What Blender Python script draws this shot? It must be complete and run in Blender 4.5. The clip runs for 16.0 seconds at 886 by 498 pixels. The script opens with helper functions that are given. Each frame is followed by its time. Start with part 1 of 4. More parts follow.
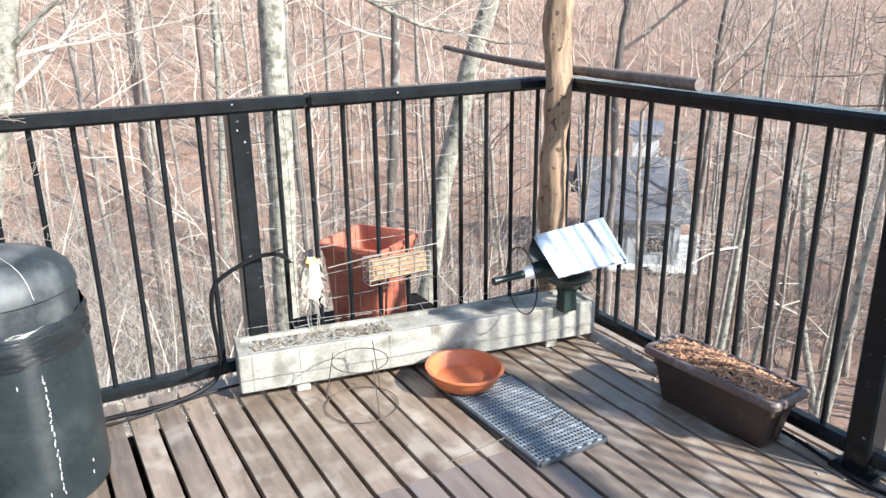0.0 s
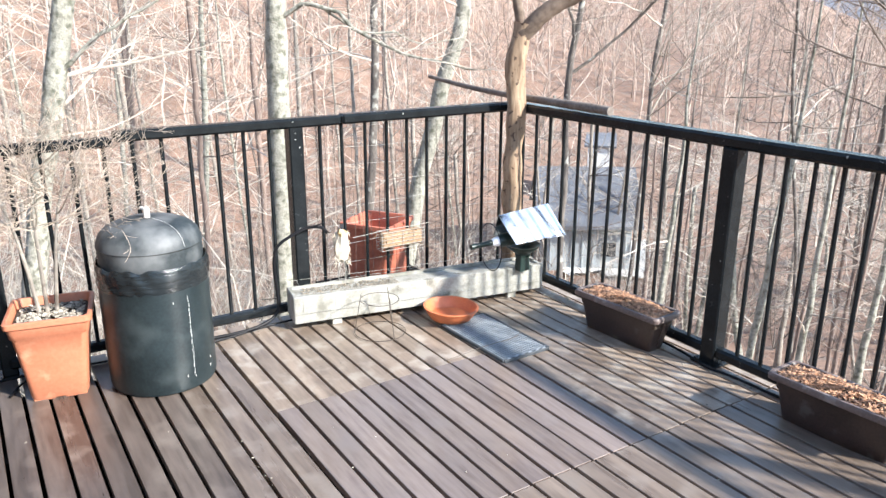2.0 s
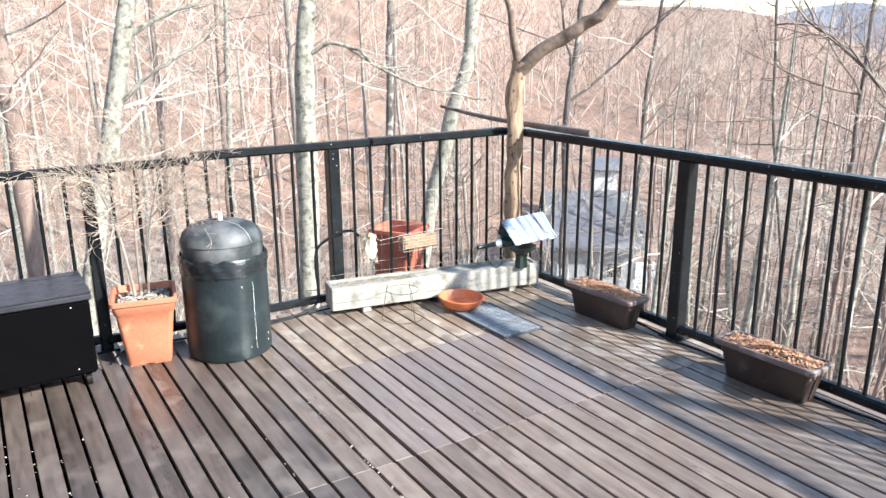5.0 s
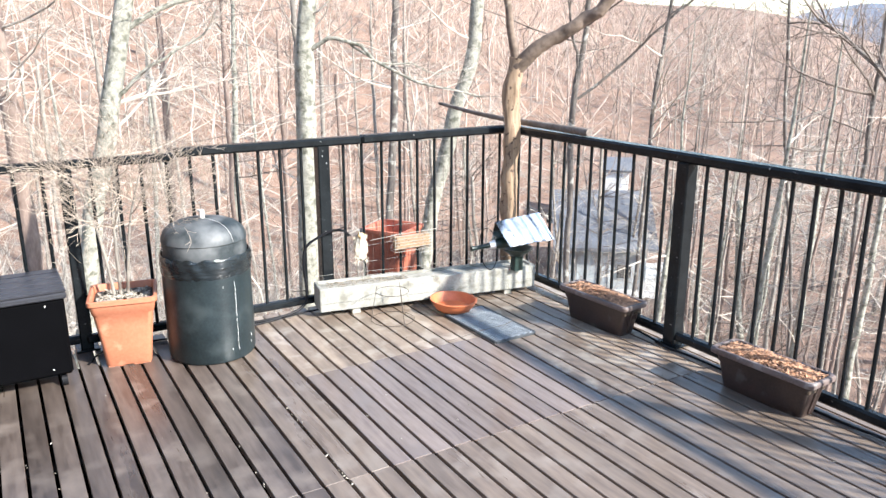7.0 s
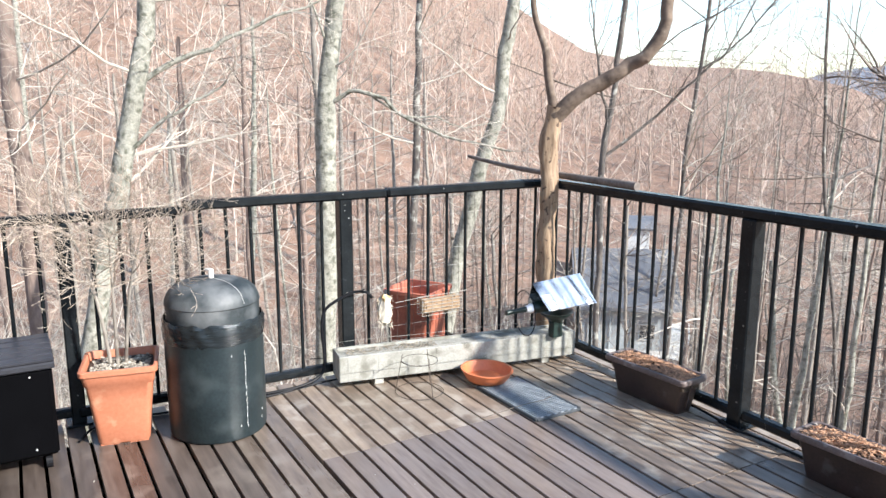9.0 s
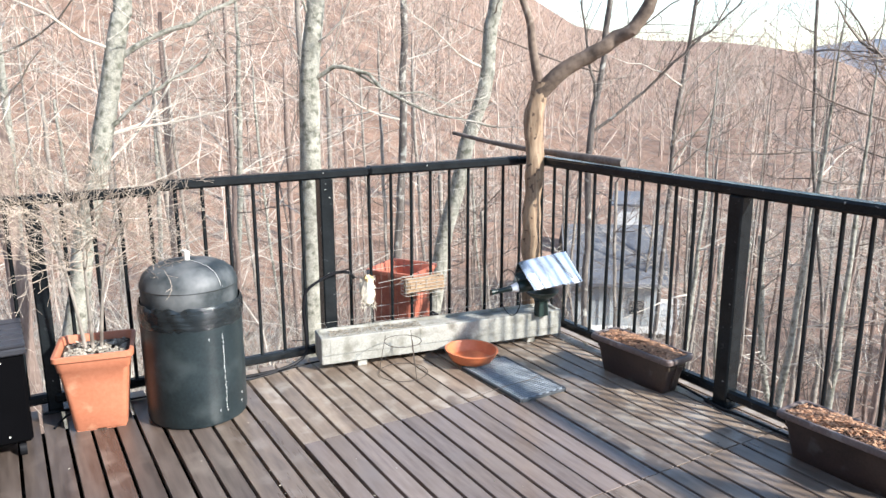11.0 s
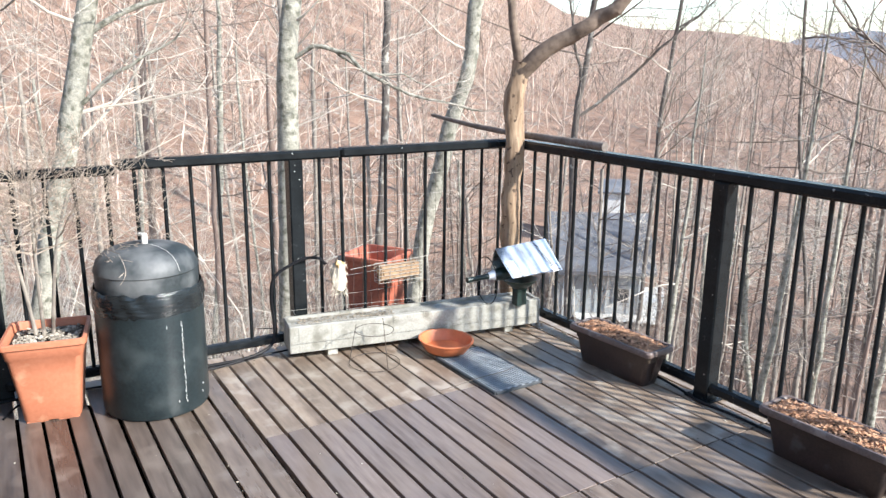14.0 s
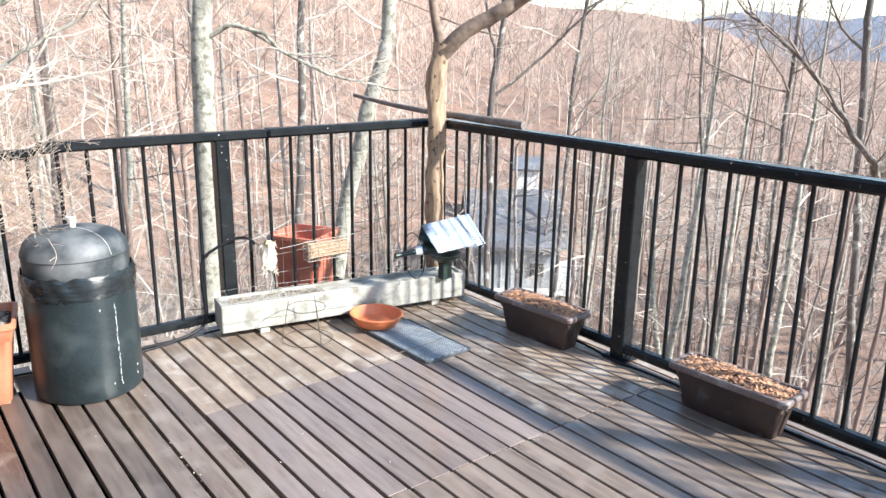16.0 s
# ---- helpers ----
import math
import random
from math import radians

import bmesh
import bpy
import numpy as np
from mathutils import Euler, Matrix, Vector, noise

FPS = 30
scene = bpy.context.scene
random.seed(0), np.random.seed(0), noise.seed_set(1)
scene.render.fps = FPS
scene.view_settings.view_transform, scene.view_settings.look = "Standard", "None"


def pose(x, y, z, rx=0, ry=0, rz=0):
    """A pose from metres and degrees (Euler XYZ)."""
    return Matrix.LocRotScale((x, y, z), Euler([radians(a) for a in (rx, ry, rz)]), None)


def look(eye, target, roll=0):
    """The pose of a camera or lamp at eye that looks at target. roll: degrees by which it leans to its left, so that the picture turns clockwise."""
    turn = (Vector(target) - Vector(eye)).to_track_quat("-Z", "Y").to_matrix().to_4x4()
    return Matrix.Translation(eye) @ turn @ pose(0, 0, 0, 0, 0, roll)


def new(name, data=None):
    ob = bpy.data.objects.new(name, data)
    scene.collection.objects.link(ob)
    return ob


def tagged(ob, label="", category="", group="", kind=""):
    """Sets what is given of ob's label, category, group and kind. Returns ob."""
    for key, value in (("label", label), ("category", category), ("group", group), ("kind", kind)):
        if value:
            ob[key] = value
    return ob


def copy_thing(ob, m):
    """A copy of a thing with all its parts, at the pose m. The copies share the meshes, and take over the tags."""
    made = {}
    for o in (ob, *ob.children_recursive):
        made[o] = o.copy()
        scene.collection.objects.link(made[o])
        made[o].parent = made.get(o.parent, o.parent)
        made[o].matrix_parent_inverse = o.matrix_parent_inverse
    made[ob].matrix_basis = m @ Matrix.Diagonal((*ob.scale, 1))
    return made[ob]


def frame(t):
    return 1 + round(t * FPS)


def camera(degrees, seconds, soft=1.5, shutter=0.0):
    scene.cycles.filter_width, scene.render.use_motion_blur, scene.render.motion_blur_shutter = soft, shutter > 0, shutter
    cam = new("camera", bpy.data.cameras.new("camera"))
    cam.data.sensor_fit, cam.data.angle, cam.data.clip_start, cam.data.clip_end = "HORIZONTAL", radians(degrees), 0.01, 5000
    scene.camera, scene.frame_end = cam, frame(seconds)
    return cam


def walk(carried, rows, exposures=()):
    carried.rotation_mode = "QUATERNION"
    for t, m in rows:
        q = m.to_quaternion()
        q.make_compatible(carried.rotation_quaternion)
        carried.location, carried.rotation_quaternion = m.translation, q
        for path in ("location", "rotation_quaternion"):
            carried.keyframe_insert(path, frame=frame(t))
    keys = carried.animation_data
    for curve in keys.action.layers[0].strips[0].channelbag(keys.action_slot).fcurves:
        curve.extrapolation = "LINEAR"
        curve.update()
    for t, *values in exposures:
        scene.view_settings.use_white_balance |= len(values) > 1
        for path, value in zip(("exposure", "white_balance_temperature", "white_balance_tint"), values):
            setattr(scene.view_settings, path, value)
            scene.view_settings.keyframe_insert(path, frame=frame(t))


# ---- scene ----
# seconds, eye x y z, yaw, pitch, roll
PATH = [
    (0.0, -1.931, -2.496, 1.285, -29.43, -18.00, -0.79),
    (0.5, -2.070, -2.680, 1.322, -31.45, -17.66, -0.16),
    (1.0, -2.219, -2.903, 1.362, -31.07, -17.72, -0.32),
    (1.5, -2.395, -3.163, 1.413, -31.22, -17.67, -0.18),
    (2.0, -2.623, -3.385, 1.465, -32.62, -17.26, 0.18),
    (2.5, -2.829, -3.658, 1.498, -32.77, -16.46, 0.18),
    (3.0, -3.042, -3.966, 1.541, -33.10, -15.54, 0.20),
    (3.5, -3.099, -4.047, 1.549, -32.83, -15.27, 0.08),
    (4.0, -3.093, -4.058, 1.547, -32.35, -15.15, -0.09),
    (6.5, -2.932, -3.979, 1.529, -31.65, -15.40, -0.45),
    (7.0, -2.888, -3.986, 1.522, -30.94, -15.39, 0.03),
    (7.5, -2.879, -3.976, 1.504, -29.48, -15.29, 0.16),
    (8.0, -2.852, -3.860, 1.511, -28.75, -13.79, 0.52),
    (8.5, -2.784, -3.685, 1.464, -28.91, -10.18, 0.20),
    (9.0, -2.763, -3.608, 1.450, -29.69, -11.04, 0.11),
    (9.5, -2.660, -3.571, 1.450, -29.68, -12.60, -0.44),
    (12.0, -2.712, -3.560, 1.443, -30.99, -13.04, -0.10),
    (12.5, -2.671, -3.527, 1.440, -31.37, -13.69, -0.16),
    (13.0, -2.623, -3.496, 1.435, -31.65, -13.91, 0.11),
    (13.5, -2.577, -3.456, 1.422, -31.19, -13.89, 0.19),
    (14.0, -2.568, -3.475, 1.412, -31.41, -13.82, 0.62),
    (14.5, -2.562, -3.501, 1.417, -31.54, -13.78, 0.15),
    (15.0, -2.625, -3.519, 1.435, -33.19, -14.34, 0.88),
    (15.5, -2.659, -3.541, 1.432, -35.92, -14.68, 0.67),
    (16.0, -2.690, -3.553, 1.429, -37.98, -15.31, 0.81),
]
cam = camera(60.76, 16.0, soft=1.45)
walk(cam, [(t, pose(x, y, z, 90 + pitch, 0, yaw) @ pose(0, 0, 0, 0, 0, roll)) for t, x, y, z, yaw, pitch, roll in PATH],
     exposures=[(0.0, 1.40, 6500, 8), (2.0, 1.58, 6500, 8), (4.0, 1.64, 6500, 8), (8.0, 1.66, 6500, 8), (8.5, 1.30, 6500, 8), (15.0, 1.32, 6500, 8), (15.5, 1.62, 6500, 8), (16.0, 1.64, 6500, 8)])

# ---- sky and sun ----
SUN_AZ, SUN_EL = radians(150.6), radians(33.3)  # from +y towards +x
to_sun = Vector((math.sin(SUN_AZ) * math.cos(SUN_EL), math.cos(SUN_AZ) * math.cos(SUN_EL), math.sin(SUN_EL)))
world = bpy.data.worlds.new("sky")
scene.world = world
world.use_nodes = True
wn = world.node_tree.nodes
sky = wn.new("ShaderNodeTexSky")
sky.sky_type, sky.sun_disc = "NISHITA", False
sky.sun_elevation, sky.sun_rotation = SUN_EL, SUN_AZ
sky.dust_density, sky.ozone_density = 0.25, 1.2
wn["Background"].inputs["Strength"].default_value = 0.135
world.node_tree.links.new(sky.outputs[0], wn["Background"].inputs["Color"])
sun_data = bpy.data.lights.new("sun", "SUN")
sun_data.energy, sun_data.angle, sun_data.color = 4.0, radians(2.0), (1.0, 0.965, 0.935)
sun = new("sun", sun_data)
sun.matrix_world = look(to_sun * 50, (0, 0, 0))


# ---- materials ----
def material(name, dark, light, scale=8.0, rough=0.6, metal=0.0, fine=120.0, bump=0.15, stretch=(1, 1, 1), spots=None,
             spot_scale=30.0, spot_at=0.62, per_object=0.0, per_island=0.0, rough_var=0.15, depth=0.004, coord="Object", gloss=0.5, spot_soft=0.035):
    """A surface that varies between two colours at a broad and a fine scale, with relief and optional spots of a third colour."""
    m = bpy.data.materials.new(name)
    m.use_nodes = True
    nt = m.node_tree
    n, l = nt.nodes, nt.links
    bsdf = n["Principled BSDF"]
    tc = n.new("ShaderNodeTexCoord")
    mp = n.new("ShaderNodeMapping")
    mp.inputs["Scale"].default_value = stretch
    l.new(tc.outputs[coord], mp.inputs["Vector"])
    info = n.new("ShaderNodeObjectInfo")
    mul = n.new("ShaderNodeMath")
    mul.operation = "MULTIPLY"
    mul.inputs[1].default_value = 40.0
    l.new(info.outputs["Random"], mul.inputs[0])
    add = n.new("ShaderNodeVectorMath")
    l.new(mp.outputs[0], add.inputs[0])
    l.new(mul.outputs[0], add.inputs[1])
    broad = n.new("ShaderNodeTexNoise")
    broad.inputs["Scale"].default_value, broad.inputs["Detail"].default_value, broad.inputs["Roughness"].default_value = scale, 5, 0.65
    l.new(add.outputs[0], broad.inputs["Vector"])
    grain = n.new("ShaderNodeTexNoise")
    grain.inputs["Scale"].default_value, grain.inputs["Detail"].default_value = fine, 3
    l.new(add.outputs[0], grain.inputs["Vector"])
    both = n.new("ShaderNodeMix")
    both.inputs["Factor"].default_value = 0.4
    l.new(broad.outputs["Fac"], both.inputs["A"])
    l.new(grain.outputs["Fac"], both.inputs["B"])
    ramp = n.new("ShaderNodeValToRGB")
    ramp.color_ramp.elements[0].position, ramp.color_ramp.elements[1].position = 0.36, 0.64
    ramp.color_ramp.elements[0].color, ramp.color_ramp.elements[1].color = (*dark, 1), (*light, 1)
    l.new(both.outputs["Result"], ramp.inputs["Fac"])
    col = ramp.outputs["Color"]
    if spots:
        sp = n.new("ShaderNodeTexNoise")
        sp.inputs["Scale"].default_value, sp.inputs["Detail"].default_value = spot_scale, 4
        flat = n.new("ShaderNodeVectorMath")
        l.new(tc.outputs[coord], flat.inputs[0])
        l.new(mul.outputs[0], flat.inputs[1])
        l.new(flat.outputs[0], sp.inputs["Vector"])
        edge = n.new("ShaderNodeMapRange")
        edge.inputs["From Min"].default_value, edge.inputs["From Max"].default_value = spot_at - spot_soft, spot_at + spot_soft
        l.new(sp.outputs["Fac"], edge.inputs["Value"])
        mix = n.new("ShaderNodeMix")
        mix.data_type = "RGBA"
        l.new(edge.outputs[0], mix.inputs["Factor"])
        l.new(col, mix.inputs["A"])
        mix.inputs["B"].default_value = (*spots, 1)
        col = mix.outputs["Result"]
    if per_object or per_island:
        src = info.outputs["Random"]
        if per_island:
            src = n.new("ShaderNodeNewGeometry").outputs["Random Per Island"]
        amount = per_object or per_island
        rng = n.new("ShaderNodeMapRange")
        rng.inputs["To Min"].default_value, rng.inputs["To Max"].default_value = 1 - amount, 1 + amount
        l.new(src, rng.inputs["Value"])
        sc = n.new("ShaderNodeVectorMath")
        sc.operation = "SCALE"
        l.new(col, sc.inputs[0])
        l.new(rng.outputs[0], sc.inputs["Scale"])
        col = sc.outputs[0]
    l.new(col, bsdf.inputs["Base Color"])
    rr = n.new("ShaderNodeMapRange")
    rr.inputs["To Min"].default_value, rr.inputs["To Max"].default_value = max(0.03, rough - rough_var), min(1, rough + rough_var)
    l.new(broad.outputs["Fac"], rr.inputs["Value"])
    l.new(rr.outputs[0], bsdf.inputs["Roughness"])
    bsdf.inputs["Metallic"].default_value = metal
    bsdf.inputs["Specular IOR Level"].default_value = gloss
    if bump:
        bp = n.new("ShaderNodeBump")
        bp.inputs["Strength"].default_value, bp.inputs["Distance"].default_value = bump, depth
        l.new(both.outputs["Result"], bp.inputs["Height"])
        l.new(bp.outputs[0], bsdf.inputs["Normal"])
    return m


WOOD = material("weathered_wood", (0.103, 0.074, 0.056), (0.236, 0.181, 0.14), scale=7, fine=50, stretch=(1, 0.12, 1), rough=0.3, bump=0.3,
                spots=(0.235, 0.192, 0.158), spot_scale=7, spot_at=0.62, spot_soft=0.1, per_object=0.16, rough_var=0.16, gloss=0.75)
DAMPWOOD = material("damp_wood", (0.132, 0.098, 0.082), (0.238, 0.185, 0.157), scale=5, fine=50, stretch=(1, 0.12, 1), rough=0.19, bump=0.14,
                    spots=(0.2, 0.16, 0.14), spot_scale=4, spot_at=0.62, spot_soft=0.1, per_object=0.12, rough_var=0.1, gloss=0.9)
# Dry boards, also those lightened where the railing's shade renders too dark.
DRY_LIT_WOOD = material("dry_lit_wood", (0.132, 0.095, 0.07), (0.318, 0.244, 0.184), scale=7, fine=50, stretch=(1, 0.16, 1), rough=0.34, bump=0.3,
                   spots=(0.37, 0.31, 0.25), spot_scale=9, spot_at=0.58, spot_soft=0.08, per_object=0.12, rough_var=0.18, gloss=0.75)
# Darker brown for the boards on the left of the deck.
DARKWOOD = material("darker_left_wood", (0.05, 0.037, 0.03), (0.135, 0.105, 0.087), scale=7, fine=50, stretch=(1, 0.12, 1), rough=0.33, bump=0.35,
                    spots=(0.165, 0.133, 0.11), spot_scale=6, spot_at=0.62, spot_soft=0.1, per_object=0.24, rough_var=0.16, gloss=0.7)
# Nearly black, so that the deck gaps look deeply shaded.
BEAM = material("gap_shade_timber", (0.009, 0.007, 0.006), (0.024, 0.019, 0.015), rough=0.9, gloss=0.2)
PAINT = material("black_paint", (0.0075, 0.009, 0.0098), (0.016, 0.019, 0.0208), scale=12, fine=200, rough=0.22, gloss=0.2, bump=0.08, spots=(0.2, 0.2, 0.19), spot_scale=45, spot_at=0.74)
CONCRETE = material("pale_concrete", (0.27, 0.262, 0.225), (0.43, 0.418, 0.37), scale=6, fine=110, rough=0.88, bump=0.55, spots=(0.2, 0.19, 0.155), spot_scale=10, spot_at=0.6, spot_soft=0.07)
TERRA = material("orange_plastic", (0.45, 0.155, 0.08), (0.55, 0.21, 0.118), scale=4, fine=60, rough=0.5, bump=0.05, spots=(0.6, 0.3, 0.18), spot_scale=7, spot_at=0.66)
TERRA_DISH = material("bright_orange_plastic", (0.58, 0.155, 0.06), (0.68, 0.21, 0.085), scale=4, fine=60, rough=0.42, bump=0.05)
TERRA_RED = material("red_terracotta", (0.4, 0.11, 0.065), (0.54, 0.18, 0.11), scale=5, fine=60, rough=0.6, bump=0.1)
BIN = material("grey_green_plastic", (0.0085, 0.0145, 0.0165), (0.022, 0.033, 0.036), scale=4, fine=90, rough=0.38, bump=0.06, spots=(0.05, 0.063, 0.065), spot_scale=6, spot_at=0.66, spot_soft=0.12)
LIDDUST = material("dusty_grey_green_plastic", (0.014, 0.02, 0.0225), (0.036, 0.045, 0.048), scale=5, fine=90, rough=0.58, bump=0.06, spots=(0.16, 0.165, 0.165), spot_scale=7, spot_at=0.58, spot_soft=0.14)
RIM = material("faded_brown_plastic", (0.1, 0.07, 0.06), (0.18, 0.135, 0.12), scale=8, rough=0.5, bump=0.08, spots=(0.24, 0.2, 0.18), spot_scale=14, spot_at=0.64)
BAG = material("black_bag", (0.008, 0.011, 0.012), (0.018, 0.023, 0.026), rough=0.16, rough_var=0.06, bump=0.45, scale=14, fine=26, stretch=(0.6, 0.6, 3), depth=0.02)
WHITE = material("white_plastic", (0.68, 0.66, 0.6), (0.8, 0.78, 0.74), rough=0.5, bump=0.1)
DROPS = material("white_droppings", (0.6, 0.6, 0.56), (0.78, 0.78, 0.74), rough=0.8, fine=200)
BROWN = material("brown_plastic", (0.034, 0.022, 0.018), (0.064, 0.042, 0.035), scale=6, rough=0.42, bump=0.05, spots=(0.09, 0.08, 0.072), spot_scale=9, spot_at=0.68)
SOIL = material("dark_soil", (0.03, 0.02, 0.014), (0.09, 0.06, 0.04), scale=40, fine=200, rough=0.95, bump=0.6, depth=0.01)
MULCH = material("bark_mulch", (0.37, 0.19, 0.105), (0.64, 0.38, 0.23), scale=60, fine=200, rough=0.85, per_island=0.32, bump=0.2)
GRAVEL = material("soil_gravel", (0.2, 0.17, 0.13), (0.42, 0.38, 0.32), scale=60, fine=200, rough=0.9, per_island=0.6)
SEED = material("bird_seed", (0.16, 0.13, 0.095), (0.34, 0.29, 0.22), scale=60, fine=200, rough=0.8, per_island=0.6)
MAT = material("grey_rubber", (0.19, 0.212, 0.228), (0.34, 0.368, 0.388), scale=20, fine=150, rough=0.55, bump=0.3)
MATBASE = material("dark_rubber", (0.05, 0.056, 0.06), (0.09, 0.098, 0.104), scale=20, rough=0.7)
GREEN = material("dark_green_plastic", (0.008, 0.02, 0.017), (0.018, 0.036, 0.03), rough=0.35, bump=0.05)
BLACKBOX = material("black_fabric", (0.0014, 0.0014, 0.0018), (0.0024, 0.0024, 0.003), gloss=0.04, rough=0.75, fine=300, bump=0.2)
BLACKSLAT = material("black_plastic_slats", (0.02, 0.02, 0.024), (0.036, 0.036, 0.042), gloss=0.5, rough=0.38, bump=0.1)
WIRE = material("galvanised_wire", (0.3, 0.29, 0.26), (0.55, 0.52, 0.46), rough=0.5, metal=0.3, bump=0)
DARKWIRE = material("rusty_wire", (0.05, 0.04, 0.033), (0.12, 0.095, 0.075), rough=0.7, bump=0)
CABLE = material("black_cable", (0.007, 0.007, 0.008), (0.012, 0.012, 0.014), rough=0.5, gloss=0.15, bump=0)
SUET = material("suet_and_straw", (0.24, 0.15, 0.085), (0.48, 0.33, 0.2), scale=50, fine=150, rough=0.9, bump=0.6, spots=(0.1, 0.06, 0.03), spot_scale=60, spot_at=0.62)
COTTON = material("cream_fluff", (0.6, 0.5, 0.36), (0.82, 0.76, 0.64), scale=40, fine=150, rough=1, bump=0.5, spots=(0.5, 0.33, 0.15), spot_scale=14, spot_at=0.6)
DEADWOOD = material("bare_dead_wood", (0.2, 0.125, 0.075), (0.46, 0.335, 0.22), scale=9, fine=60, stretch=(1, 1, 0.18), rough=0.8, bump=0.5, spots=(0.09, 0.055, 0.036), spot_scale=34, spot_at=0.635, spot_soft=0.03, depth=0.016)
DARKDEAD = material("dark_dead_bough", (0.1, 0.07, 0.05), (0.25, 0.185, 0.14), scale=9, fine=70, stretch=(0.5, 0.5, 0.5), rough=0.85, bump=0.6, spots=(0.33, 0.27, 0.21), spot_scale=8, spot_at=0.63, depth=0.01)
STICK = material("weathered_stick", (0.1, 0.078, 0.063), (0.24, 0.2, 0.17), scale=14, fine=90, rough=0.85, bump=0.5, depth=0.008)
LICHEN = material("lichen_bark", (0.21, 0.203, 0.165), (0.42, 0.405, 0.34), scale=9, fine=60, rough=0.9, bump=0.7, spots=(0.12, 0.12, 0.09), spot_scale=17, spot_at=0.58, spot_soft=0.09, depth=0.02)
GREYBARK = material("grey_bark", (0.18, 0.155, 0.13), (0.36, 0.32, 0.27), scale=7, fine=50, stretch=(1, 1, 0.35), rough=0.9, bump=0.6, spots=(0.13, 0.105, 0.085), spot_scale=8, spot_at=0.62, depth=0.015)
DARKBARK = material("dark_grey_bark", (0.075, 0.062, 0.055), (0.21, 0.185, 0.16), scale=9, fine=60, stretch=(1, 1, 0.35), rough=0.9, bump=0.6, spots=(0.4, 0.39, 0.34), spot_scale=8, spot_at=0.62, depth=0.012)
REDBARK = material("brown_bark", (0.16, 0.113, 0.092), (0.3, 0.225, 0.185), scale=7, fine=50, stretch=(1, 1, 0.3), rough=0.9, bump=0.6, depth=0.015)
TWIG = material("pale_twigs", (0.35, 0.308, 0.252), (0.58, 0.525, 0.45), scale=3, fine=40, rough=0.85, per_island=0.35, bump=0)
TWIGDARK = material("brown_twigs", (0.1, 0.077, 0.063), (0.27, 0.22, 0.182), scale=3, fine=40, rough=0.85, per_island=0.35, bump=0)
SHRUBTWIG = material("tan_twigs", (0.3, 0.238, 0.182), (0.51, 0.42, 0.335), scale=6, fine=60, rough=0.85, per_island=0.3, bump=0)
FARWOOD = material("bare_woodland", (0.3, 0.228, 0.185), (0.53, 0.425, 0.355), scale=0.3, fine=4, rough=0.95, per_island=0.6, bump=0)
LITTER = material("leaf_litter", (0.155, 0.09, 0.06), (0.34, 0.222, 0.16), scale=0.8, fine=9, rough=0.95, bump=0.8, spots=(0.2, 0.15, 0.12), spot_scale=1.2, spot_at=0.6, depth=0.15)
# Pale blue base stands in for the distance haze.
FARHILL = material("haze_tinted_hill", (0.42, 0.48, 0.59), (0.58, 0.63, 0.72), scale=0.02, fine=0.3, rough=1, bump=0)
ROOFING = material("slate_grey_roofing", (0.12, 0.127, 0.14), (0.19, 0.2, 0.22), scale=2, fine=30, rough=0.6, bump=0.1)
SIDING = material("grey_siding", (0.3, 0.33, 0.34), (0.44, 0.47, 0.48), scale=2, fine=30, rough=0.7, bump=0.1)
WHITEPAINT = material("white_house_paint", (0.7, 0.7, 0.68), (0.8, 0.8, 0.78), scale=2, fine=30, rough=0.7, bump=0.05)
DARKGLASS = material("dark_glass", (0.02, 0.025, 0.03), (0.03, 0.035, 0.04), rough=0.1, bump=0)
PLASTICFILM = material("milky_plastic_sheet", (0.5, 0.55, 0.6), (0.6, 0.65, 0.7), scale=5, fine=60, rough=0.13, rough_var=0.02, metal=0.9, bump=0.0)
TAPE = material("white_tape", (0.74, 0.76, 0.78), (0.84, 0.86, 0.88), rough=0.45, bump=0.1)
WALLBOARD = material("unseen_wall_cladding", (0.1, 0.066, 0.045), (0.2, 0.14, 0.1), scale=5, fine=50, stretch=(1, 0.1, 1), rough=0.6, bump=0.3, per_object=0.1)
STONE = material("white_pebble", (0.5, 0.48, 0.44), (0.7, 0.68, 0.63), rough=0.8, per_object=0.3)


